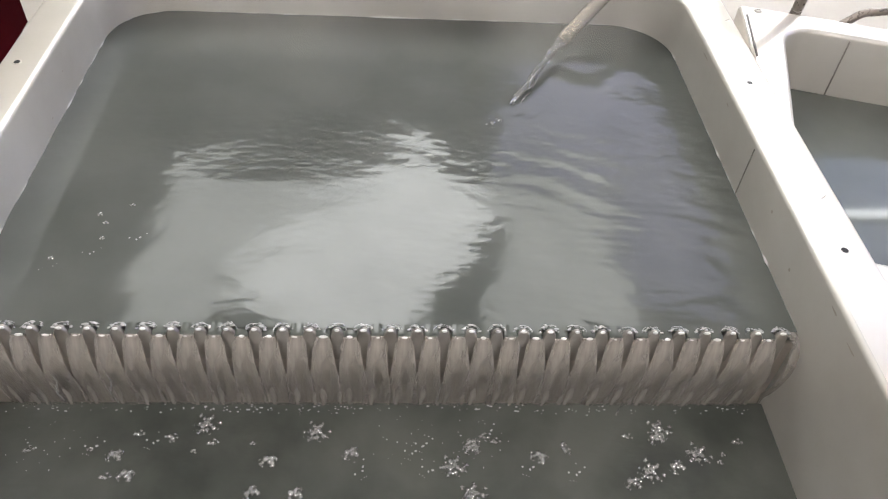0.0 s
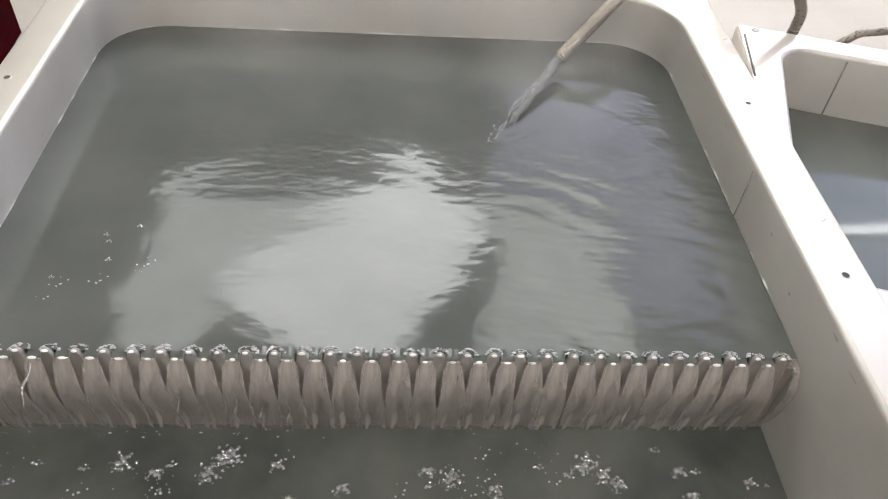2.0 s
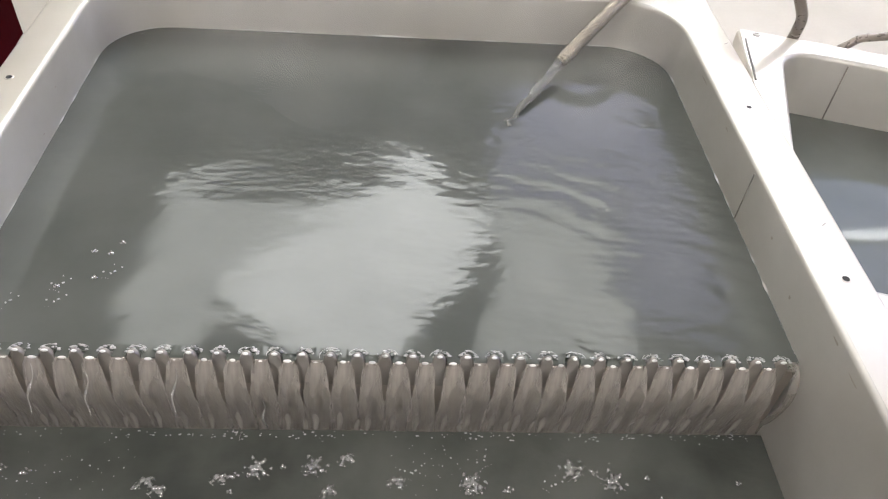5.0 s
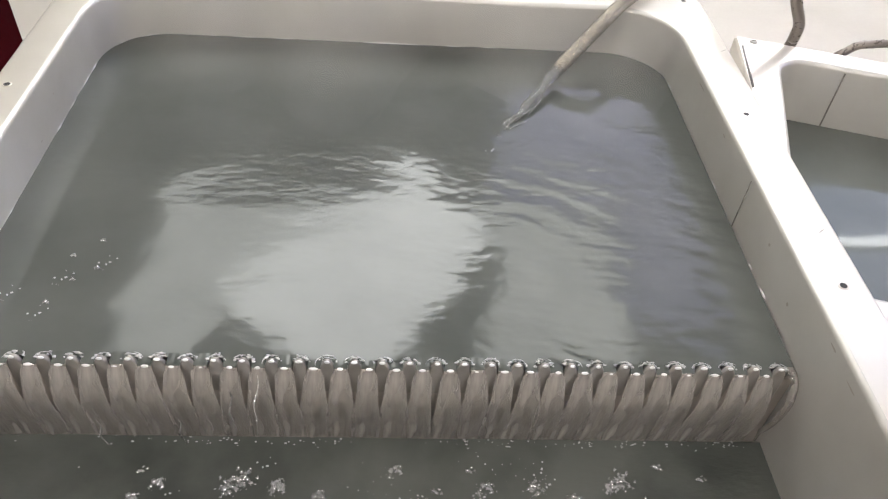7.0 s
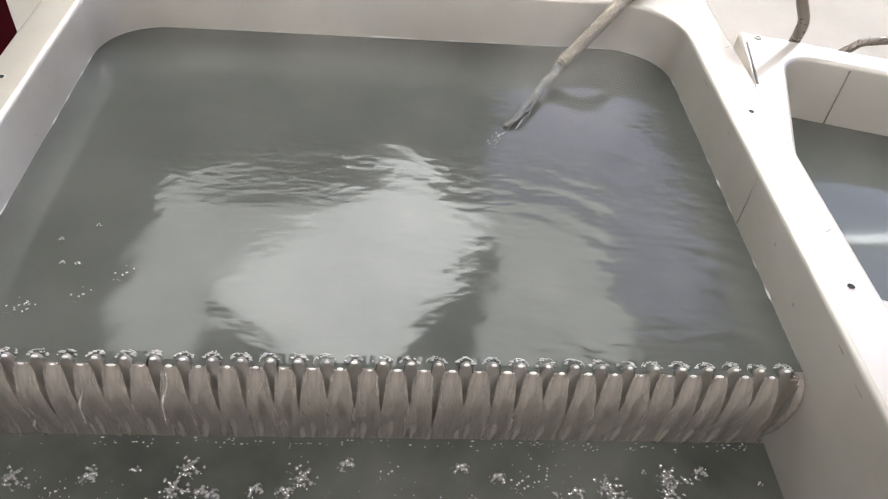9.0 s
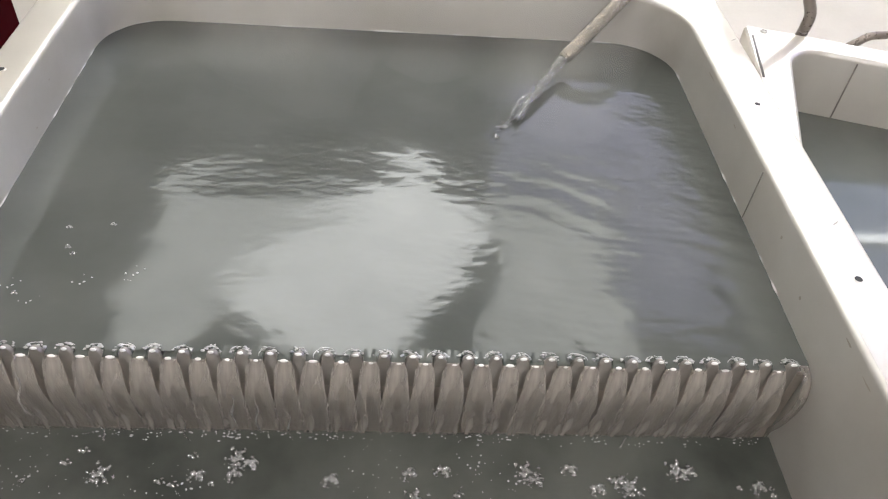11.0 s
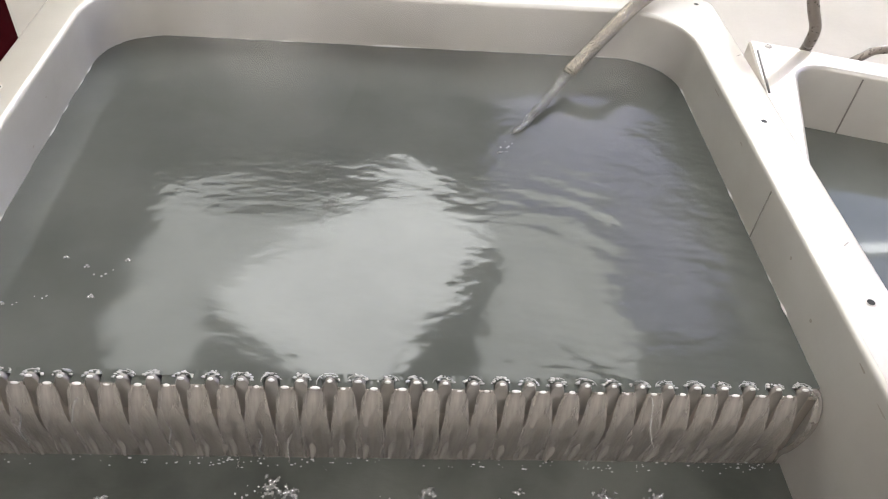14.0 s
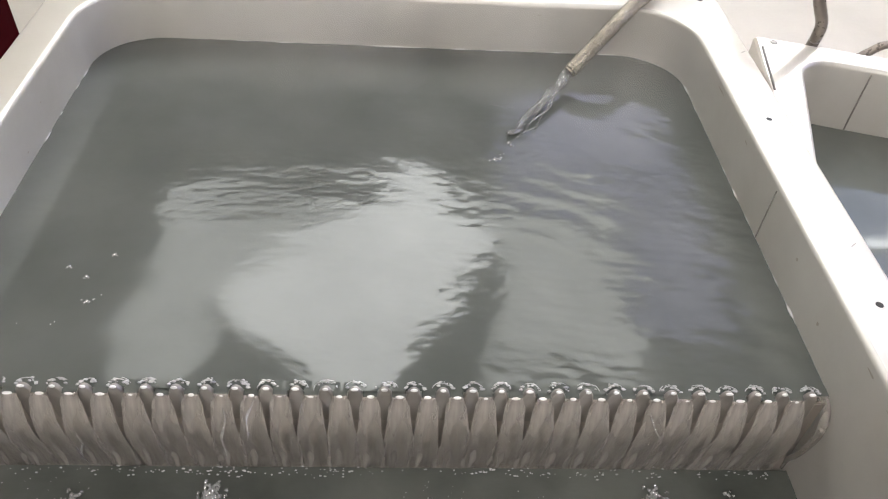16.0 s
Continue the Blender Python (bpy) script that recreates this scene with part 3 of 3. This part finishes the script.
# ---------- hoses ----------
def braided_hose():
    hose = thing("braided_hose", "braided steel hose hanging over the tank rim, water running out", "hose")
    ctrl = [(0.2335, 0.4945, 0.823), (0.261, 0.515, 0.845), (0.292, 0.541, 0.867), (0.326, 0.575, 0.884), (0.363, 0.618, 0.889), (0.405, 0.665, 0.905), (0.50, 0.78, 0.945), (0.66, 1.05, 0.965), (0.85, 1.8, 0.99), (0.92, 3.0, 1.04), (0.95, 4.21, 1.12)]
    path = spline(ctrl, 260)
    R = 0.0084
    part("tube", mesh_from("tube", *sweep(path, lambda f: R * (0.86 if f < 0.012 else 1.0), 18), HOSE_CORE), hose)
    # the braid: bands of wire wound both ways over the part that shows
    part_len = spline(ctrl[:6], 300)
    verts, faces = [], []
    up = Vector((0.13, -0.31, 0.94))
    for way in (1, -1):
        for k in range(15):
            line = []
            for i in range(6, len(part_len)):
                p = part_len[i]
                t = (part_len[min(i + 1, len(part_len) - 1)] - part_len[i - 1]).normalized()
                a = t.cross(up).normalized()
                b = t.cross(a).normalized()
                w = way * i * 0.135 + 2 * math.pi * k / 15
                lift = R + 0.0004 + 0.0003 * math.sin(i * 0.8 + k * 3.14 + (0 if way > 0 else 1.57))
                line.append(p + lift * (math.cos(w) * a + math.sin(w) * b))
            v, f = sweep(line, 0.00085, 6, False)
            o = len(verts)
            verts += v
            faces += [tuple(q + o for q in g) for g in f]
    tagged(part("braid", mesh_from("braid", verts, faces, BRAID), hose, "woven steel wire braid"), kind="stuff")
    ring = sweep(path[:3], R * 1.06, 18)
    part("end_ring", mesh_from("end_ring", *ring, BRAID), hose, "crimped steel end ring")


def grey_hoses():
    a = thing("grey_hose", "thin taupe rubber hose rising from behind the rinse tank", "hose")
    ctrl = [(0.66, 0.80, 0.010), (0.65, 0.72, 0.45), (0.606, 0.603, 0.80), (0.592, 0.574, 0.847), (0.587, 0.568, 0.872), (0.568, 0.562, 0.905), (0.549, 0.570, 0.955), (0.552, 0.62, 1.00), (0.60, 0.76, 1.02), (0.80, 1.3, 1.02), (1.1, 2.4, 1.06), (1.2, 4.21, 1.12)]
    part("tube", mesh_from("tube", *sweep(spline(ctrl, 120), 0.0082, 16), GREY_HOSE), a)
    b = thing("grey_hose", "thin dark hose arching low behind the rinse tank", "hose")
    ctrl = [(0.66, 0.66, 0.010), (0.655, 0.63, 0.5), (0.672, 0.605, 0.76), (0.700, 0.60, 0.817), (0.733, 0.60, 0.828), (0.77, 0.60, 0.828), (0.82, 0.61, 0.80), (0.85, 0.64, 0.6), (0.86, 0.66, 0.010)]
    part("tube", mesh_from("tube", *sweep(spline(ctrl, 120), 0.0062, 16), GREY_HOSE), b)


braided_hose()
grey_hoses()


def red_cabinet():
    cab = thing("cabinet", "dark red painted steel cabinet standing on the cream floor", "cabinet", pose(-1.45, 1.63, 0, 0, 0, 2))
    part("body", box_mesh("body", (0.5, 0.45, 0.86), RED, 0.006, (0, 0, 0.47)), cab)
    part("door", box_mesh("door", (0.47, 0.018, 0.80), RED, 0.004, (0, -0.235, 0.47)), cab)
    part("plinth", box_mesh("plinth", (0.46, 0.41, 0.04), DARK, 0.002, (0, 0, 0.02)), cab)


red_cabinet()


# ---------- jet, froth and bubbles ----------
def jet_mesh(name, seed, length, r0, r1, mat, wide=0.0030):
    """Twisted ropes of clear water along x."""
    rnd = random.Random(seed)
    verts, faces = [], []
    for k in range(5 if wide > 0.002 else 3):
        ph = k * 1.2566 + rnd.uniform(-0.4, 0.4)
        line = []
        for i in range(60):
            f = i / 59
            r = (r0 + (r1 - r0) * f) * (1 + 0.35 * math.sin(13 * f + 2.1 * k) + 0.2 * math.sin(31 * f + k))
            w = ph + 4.0 * f + 1.3 * math.sin(8 * f + k)
            line.append((length * f, r * math.cos(w) * 0.6 + 0.0022 * f * math.sin(17 * f + seed), r * math.sin(w) * 0.6 + 0.0018 * f * math.cos(21 * f + seed)))
        v, f = sweep(line, lambda q: wide * (1 + 0.4 * math.sin(q * 23 + ph) + 0.25 * math.sin(q * 51 + 2 * ph)) * (1 - 0.45 * q), 8)
        o = len(verts)
        verts += v
        faces += [tuple(q + o for q in g) for g in f]
    return mesh_from(name, verts, faces, mat)


def bubble_mesh(name, seed, count, spread, rmin, rmax, mat):
    rnd = random.Random(seed)
    bm = bmesh.new()
    for _ in range(count):
        a, d = rnd.uniform(0, 6.28), spread * rnd.random() ** 0.6
        r = rnd.uniform(rmin, rmax) * (1.2 - 0.6 * d / spread)
        bmesh.ops.create_uvsphere(bm, u_segments=10, v_segments=7, radius=r, matrix=Matrix.Translation((d * math.cos(a) * 1.15, d * math.sin(a) * 0.95, r * 0.3)) @ pose(0, 0, 0, 0, 0, rnd.uniform(0, 180)) @ Matrix.Diagonal((rnd.uniform(0.9, 1.3), rnd.uniform(0.8, 1.1), rnd.uniform(0.6, 1.0), 1)))
    me = bpy.data.meshes.new(name)
    bm.to_mesh(me)
    bm.free()
    me.materials.append(mat)
    me.polygons.foreach_set("use_smooth", [True] * len(me.polygons))
    return me


def steam_material():
    """A faint haze that thins out towards its edges."""
    m = bpy.data.materials.new("steam")
    m.use_nodes = True
    nt = m.node_tree
    nt.nodes.remove(nt.nodes["Principled BSDF"])
    tr = nt.nodes.new("ShaderNodeBsdfTransparent")
    df = nt.nodes.new("ShaderNodeBsdfDiffuse")
    df.inputs[0].default_value = (0.85, 0.86, 0.85, 1)
    tc = nt.nodes.new("ShaderNodeTexCoord")
    gr = nt.nodes.new("ShaderNodeTexGradient")
    gr.gradient_type = "SPHERICAL"
    mp = nt.nodes.new("ShaderNodeMapping")
    mp.inputs["Scale"].default_value = (9.0, 6.0, 7.0)
    nt.links.new(tc.outputs["Object"], mp.inputs[0])
    nt.links.new(mp.outputs[0], gr.inputs[0])
    nz = noise_node(nt, 14, 3, (1.6, 1, 0.6))
    mul = nt.nodes.new("ShaderNodeMath")
    mul.operation = "MULTIPLY"
    nt.links.new(gr.outputs["Fac"], mul.inputs[0])
    nt.links.new(nz.outputs["Fac"], mul.inputs[1])
    amt = nt.nodes.new("ShaderNodeMath")
    amt.operation = "MULTIPLY"
    amt.inputs[1].default_value = 0.26
    nt.links.new(mul.outputs[0], amt.inputs[0])
    mix = nt.nodes.new("ShaderNodeMixShader")
    nt.links.new(amt.outputs[0], mix.inputs[0])
    nt.links.new(tr.outputs[0], mix.inputs[1])
    nt.links.new(df.outputs[0], mix.inputs[2])
    nt.links.new(mix.outputs[0], nt.nodes["Material Output"].inputs[0])
    return m


STEAM = steam_material()
WISPS = []


def build_steam():
    n = 16
    verts = [(-0.11 + 0.22 * i / n, 0.02 * math.sin(i * 0.5) - 0.03 * (j / n - 0.5) ** 2, -0.14 + 0.28 * j / n) for j in range(n + 1) for i in range(n + 1)]
    faces = [(j * (n + 1) + i, j * (n + 1) + i + 1, (j + 1) * (n + 1) + i + 1, (j + 1) * (n + 1) + i) for j in range(n) for i in range(n)]
    me = mesh_from("steam", verts, faces, STEAM)
    for x, y in ((-0.21, 0.46), (0.01, 0.48), (0.17, 0.46), (-0.10, 0.38), (0.24, 0.35)):
        w = new("steam", me)
        w.location = (x, y, 0.925)
        tagged(w, "faint thin wisp of steam rising off the bath", "steam", "wisps of steam", "stuff")
        WISPS.append(w)


build_steam()
HOSE_TIP, JET_END = Vector((0.2330, 0.4940, 0.8220)), Vector((0.153, 0.374, 0.7985))
JETS, BUBBLES, SPECKS, DROPS, FROTH = [], [], [], [], []


def build_moving_water():
    way = JET_END - HOSE_TIP
    for i, (r0, r1) in enumerate(((0.0062, 0.0040), (0.0076, 0.0075))):
        j = new("water_jet", jet_mesh("water_jet", 3 + i, way.length * (1.0 + 0.15 * i), r0, r1, (STREAM, STRAND)[i], (0.0029, 0.0011)[i]))
        tagged(j, "clear twisting water jet pouring from the hose end", "water jet", "ropes of the jet")
        JETS.append(j)
    kinds = [bubble_mesh("bubbles", 20 + i, n, sp, a, b, FOAM if i < 4 else FROTH_GLINT) for i, (n, sp, a, b) in enumerate(((26, 0.0085, 0.0012, 0.0026), (9, 0.0045, 0.0012, 0.0026), (44, 0.0125, 0.0010, 0.0028), (3, 0.003, 0.0012, 0.0026), (9, 0.012, 0.0005, 0.0013), (20, 0.034, 0.0003, 0.0009)))]
    rnd = random.Random(77)
    for i in range(74):
        b = new("foam_patch", kinds[rnd.choice((0, 0, 1, 1, 2, 2, 3, 3, 4, 5))])
        tagged(b, "cluster of clear foam bubbles drifting on dark trough water", "bubbles", "bubbles in the trough")
        BUBBLES.append(b)
    for i in range(7):
        b = new("foam_patch", kinds[4 if i % 2 else 3])
        tagged(b, "froth of small bubbles where the jet enters the bath", "bubbles", "froth under the jet")
        FROTH.append(b)
    for i in range(9):
        b = new("foam_patch", kinds[(3, 4)[i % 2]])
        tagged(b, "few tiny bright bubbles floating on the bath", "bubbles", "specks on the bath")
        SPECKS.append(b)
    line = [(0.046 * k / 23, 0.0016 * math.sin(k * 0.33), 0.0010 * math.sin(k * 0.5 + 1)) for k in range(24)]
    drop = mesh_from("falling_drop", *sweep(line, lambda q: 0.0002 + 0.0011 * math.sin(math.pi * q) * (0.7 + 0.3 * math.sin(15 * q)), 7), STRAND)
    for i in range(7):
        d = new("water_strand", drop)
        tagged(d, "bright strand of water falling before the weir", "water strand", "strands before the weir")
        DROPS.append(d)
    # whitish beads paint in the sparkle where the bath parts round the teeth
    rnd = random.Random(8)
    bm = bmesh.new()
    for k in TEETH:
        for _ in range(13):
            a = rnd.uniform(0.15, 2.99)
            r = rnd.uniform(0.0005, 0.0013)
            bmesh.ops.create_uvsphere(bm, u_segments=7, v_segments=5, radius=r, matrix=Matrix.Translation((tooth_x(k) + 0.0085 * math.cos(a), 0.001 + 0.008 * math.sin(a) * rnd.uniform(0.6, 1.2), rnd.uniform(-0.0003, 0.0006))) @ Matrix.Diagonal((rnd.uniform(1, 2.4), 1, 1, 1)))
    swell = bmesh.new()                      # white beads stand in for highlights on notch lips and tooth tops
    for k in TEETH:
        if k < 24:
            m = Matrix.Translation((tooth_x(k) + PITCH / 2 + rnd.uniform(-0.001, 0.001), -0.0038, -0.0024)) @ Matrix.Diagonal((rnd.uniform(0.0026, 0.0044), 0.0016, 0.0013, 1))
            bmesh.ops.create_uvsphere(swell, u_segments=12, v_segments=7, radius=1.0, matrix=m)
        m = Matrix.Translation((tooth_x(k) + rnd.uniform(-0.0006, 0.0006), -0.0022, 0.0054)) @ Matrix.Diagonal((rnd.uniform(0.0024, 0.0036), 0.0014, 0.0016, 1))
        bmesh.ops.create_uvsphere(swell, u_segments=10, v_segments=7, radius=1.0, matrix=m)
    me = bpy.data.meshes.new("lip_highlights")
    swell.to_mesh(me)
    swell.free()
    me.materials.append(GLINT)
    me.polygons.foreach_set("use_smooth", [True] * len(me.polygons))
    lips = new("lip_glints", me)
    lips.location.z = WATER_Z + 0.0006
    tagged(lips, "white beads painted as highlights on the weir notches and teeth", "water lip", kind="stuff")
    for k in TEETH:                          # curved crests behind each tooth, whitened to stand for glints
        for _ in range(3):
            a0, span, r = rnd.uniform(0.1, 2.2), rnd.uniform(0.4, 1.3), rnd.uniform(0.0085, 0.0115)
            line = [(tooth_x(k) + r * math.cos(a0 + span * q / 7), 0.0005 + 0.85 * r * math.sin(a0 + span * q / 7), 0.0003 + 0.0006 * rnd.random()) for q in range(8)]
            v, f = sweep(line, lambda q: 0.0001 + 0.00036 * math.sin(math.pi * q), 5)
            vs = [bm.verts.new(p) for p in v]
            for g in f:
                bm.faces.new([vs[q] for q in g])
    me = bpy.data.meshes.new("beads")
    bm.to_mesh(me)
    bm.free()
    me.materials.append(FROTH_GLINT)
    me.polygons.foreach_set("use_smooth", [True] * len(me.polygons))
    beads = new("water_beads", me)
    beads.location.z = WATER_Z + 0.0006
    tagged(beads, "beads of water round the weir teeth, glints painted white", "water beads", kind="stuff")
    # froth along the foot of the falling sheet
    rnd = random.Random(19)
    feet = []
    for i in range(6):
        bm = bmesh.new()
        for _ in range(70):
            x, r = rnd.uniform(-0.38, 0.385), rnd.uniform(0.0003, 0.0009)
            if noise.noise((x * 26, i * 3.1, 0.5)) > -0.05:
                bmesh.ops.create_uvsphere(bm, u_segments=7, v_segments=5, radius=r, matrix=Matrix.Translation((x, rnd.gauss(0, 0.0022), r * 0.3)) @ Matrix.Diagonal((rnd.uniform(1, 2.6), 1, 0.8, 1)))
        me = bpy.data.meshes.new("foot_froth")
        bm.to_mesh(me)
        bm.free()
        me.materials.append(FROTH_GLINT)
        me.polygons.foreach_set("use_smooth", [True] * len(me.polygons))
        f = new("foot_froth", me)
        tagged(f, "fine white froth along the foot of the falling water", "froth", kind="stuff")
        feet.append(f)
    return beads, feet


BEADS, FEET = build_moving_water()


# ---------- motion of the water ----------
def motions():
    rnd = random.Random(42)
    steps = [i * 0.2 for i in range(81)]
    # both sheets of water sway a little, so that their ripples run
    walk(BATH, [(t, pose(0.0055 * math.sin(5.1 * t) + 0.002 * math.sin(11.3 * t), 0.0022 * math.sin(7.3 * t + 1), WATER_Z + 0.0002 * math.sin(6.1 * t), 0.10 * math.sin(8.3 * t), 0.08 * math.sin(6.7 * t + 2), 0)) for t in steps])
    walk(TROUGH, [(t, pose(0.0060 * math.sin(8.1 * t), -0.004 + 0.003 * math.sin(9.7 * t), LOW_Z + 0.0008 * math.sin(10.1 * t), 0.4 * math.sin(7.7 * t), 0.15 * math.sin(9.1 * t), 0)) for t in steps])
    walk(BEADS, [(t, pose(0.0016 * math.sin(13 * t), 0.0008 * math.sin(17 * t), WATER_Z + 0.0006 + 0.0004 * math.sin(15 * t))) for t in steps])
    for i, f in enumerate(FEET):
        a, b = 5 + 1.7 * i, 1.1 * i
        walk(f, [(t, pose(0.005 * math.sin(a * t + b), -0.0125 + 0.003 * math.sin(a * 0.7 * t + b), LOW_Z + 0.0012 * math.sin(a * 1.1 * t + 2 * b))) for t in steps])
    for s in STREAMS[:-1]:
        x, y, z = s.location
        a, b, c = rnd.uniform(9, 14), rnd.uniform(0, 6.28), rnd.uniform(0.0004, 0.0011)
        walk(s, [(t, pose(x + c * math.sin(a * t + b), y, z + 0.0012 * math.sin(a * 1.3 * t + b), 0, 0.9 * math.sin(a * 0.8 * t + b), 0)) for t in steps])
    x, y, z = STREAMS[-1].location
    walk(STREAMS[-1], [(t, pose(x, y + 0.0008 * math.sin(9 * t), z + 0.0006 * math.sin(12 * t))) for t in steps])
    for k, w in enumerate(WISPS):
        x, y, z = w.location
        walk(w, [(t, pose(x + 0.03 * math.sin(0.6 * t + k), y, z + 0.025 * math.sin(0.9 * t + 2 * k), 0, 4 * math.sin(0.7 * t + k), 12 * math.sin(0.4 * t + k))) for t in [q * 0.5 for q in range(33)]])
    # the jet twists about its own length
    way = (JET_END - HOSE_TIP).normalized()
    base = way.to_track_quat("X", "Z").to_matrix().to_4x4()
    for i, j in enumerate(JETS):
        walk(j, [(t, Matrix.Translation(HOSE_TIP) @ base @ pose(0, 0, 0, (300 - 620 * i) * t, 2.0 * math.sin(9 * t + i), 2.5 * math.sin(7 * t + 2 * i))) for t in [k * 0.1 for k in range(161)]])

    def loops(ob, make, period, phase):
        """Rows over the whole clip of a path that is run again and again: make gives the pose at 0..1 of a run."""
        rows, n = [], -1
        marks = (0.0, 0.06, 0.18, 0.45, 0.72, 0.84, 0.92)
        while (n + phase) * period < 16.0:
            for m in marks:
                t = (n + phase + m) * period
                if 0 < t < 16:
                    rows.append((t, make(n, m)))
            n += 1
        first, last = rows[0][1], rows[-1][1]
        walk(ob, [(0.0, first)] + [r for k, r in enumerate(rows) if k == 0 or r[0] - rows[k - 1][0] > 0.034] + [(16.0, last)])

    # foam rises at the foot of the weir, drifts off and sinks again
    for b in BUBBLES:
        home = (rnd.uniform(-0.37, 0.37), rnd.uniform(-0.042, -0.022))
        drift = (rnd.uniform(-0.03, 0.03), rnd.uniform(-0.09, -0.01))
        spin = rnd.uniform(-60, 60)

        def make(n, m, home=home, drift=drift, spin=spin):
            r = random.Random(int(home[0] * 1e5) + n)
            ox, oy = r.uniform(-0.05, 0.05), r.uniform(-0.02, 0.0)
            x = max(-0.375, min(0.375, home[0] + ox))
            if m > 0.80:
                return pose(x + drift[0] * (1 - (m - 0.8) / 0.2), home[1] + oy + drift[1] * (1 - (m - 0.8) / 0.2), LOW_Z - 0.014, 0, 0, spin * m)
            z = LOW_Z + (0.0006 if 0.1 < m < 0.75 else -0.012)
            return pose(x + drift[0] * m, home[1] + oy + drift[1] * m, z, 0, 0, spin * m)
        loops(b, make, rnd.uniform(1.2, 2.6), rnd.random())
    for b in FROTH:
        off, period = rnd.uniform(-0.012, 0.012), rnd.uniform(0.8, 1.4)

        def make(n, m, off=off):
            p = JET_END + Vector((-0.040 * m + off, -0.080 * m + off * 0.5, 0))
            return pose(p.x, p.y, WATER_Z + (-0.0004 if m < 0.7 else -0.012), 0, 0, 40 * m)
        loops(b, make, period, rnd.random())
    for b in SPECKS:
        x, y = rnd.uniform(-0.36, -0.24), rnd.uniform(0.06, 0.16)
        w = rnd.uniform(0.3, 0.8)
        walk(b, [(t, pose(x + 0.02 * math.sin(w * t), y + 0.015 * math.sin(w * 1.3 * t + 1), WATER_Z - 0.0006)) for t in [k * 0.5 for k in range(33)]])
    # strands fall before the weir and come round again under the bath
    for i, d in enumerate(DROPS):
        k = (-2, 3, 5, 1, -4, 4, 18)[i]
        x = tooth_x(k) + PITCH / 2

        def make(n, m, x=x):
            y, z = {0.0: (0.012, 0.785), 0.06: (0.006, 0.7965), 0.18: (-0.0125, 0.793), 0.45: (-0.0185, 0.760), 0.72: (-0.018, 0.715), 0.84: (-0.012, 0.670), 0.92: (0.013, 0.68)}[m]
            tilt = {0.0: 0, 0.06: 10, 0.18: 60, 0.45: 84, 0.72: 88, 0.84: 80, 0.92: 20}[m]
            return pose(x + 0.003 * math.sin(n * 2.1), y, z) @ Matrix.Rotation(radians(90), 4, "Z") @ Matrix.Rotation(radians(180), 4, "Z") @ pose(0, 0, 0, 0, tilt, 0)
        loops(d, make, rnd.uniform(0.55, 0.8), rnd.random())


motions()
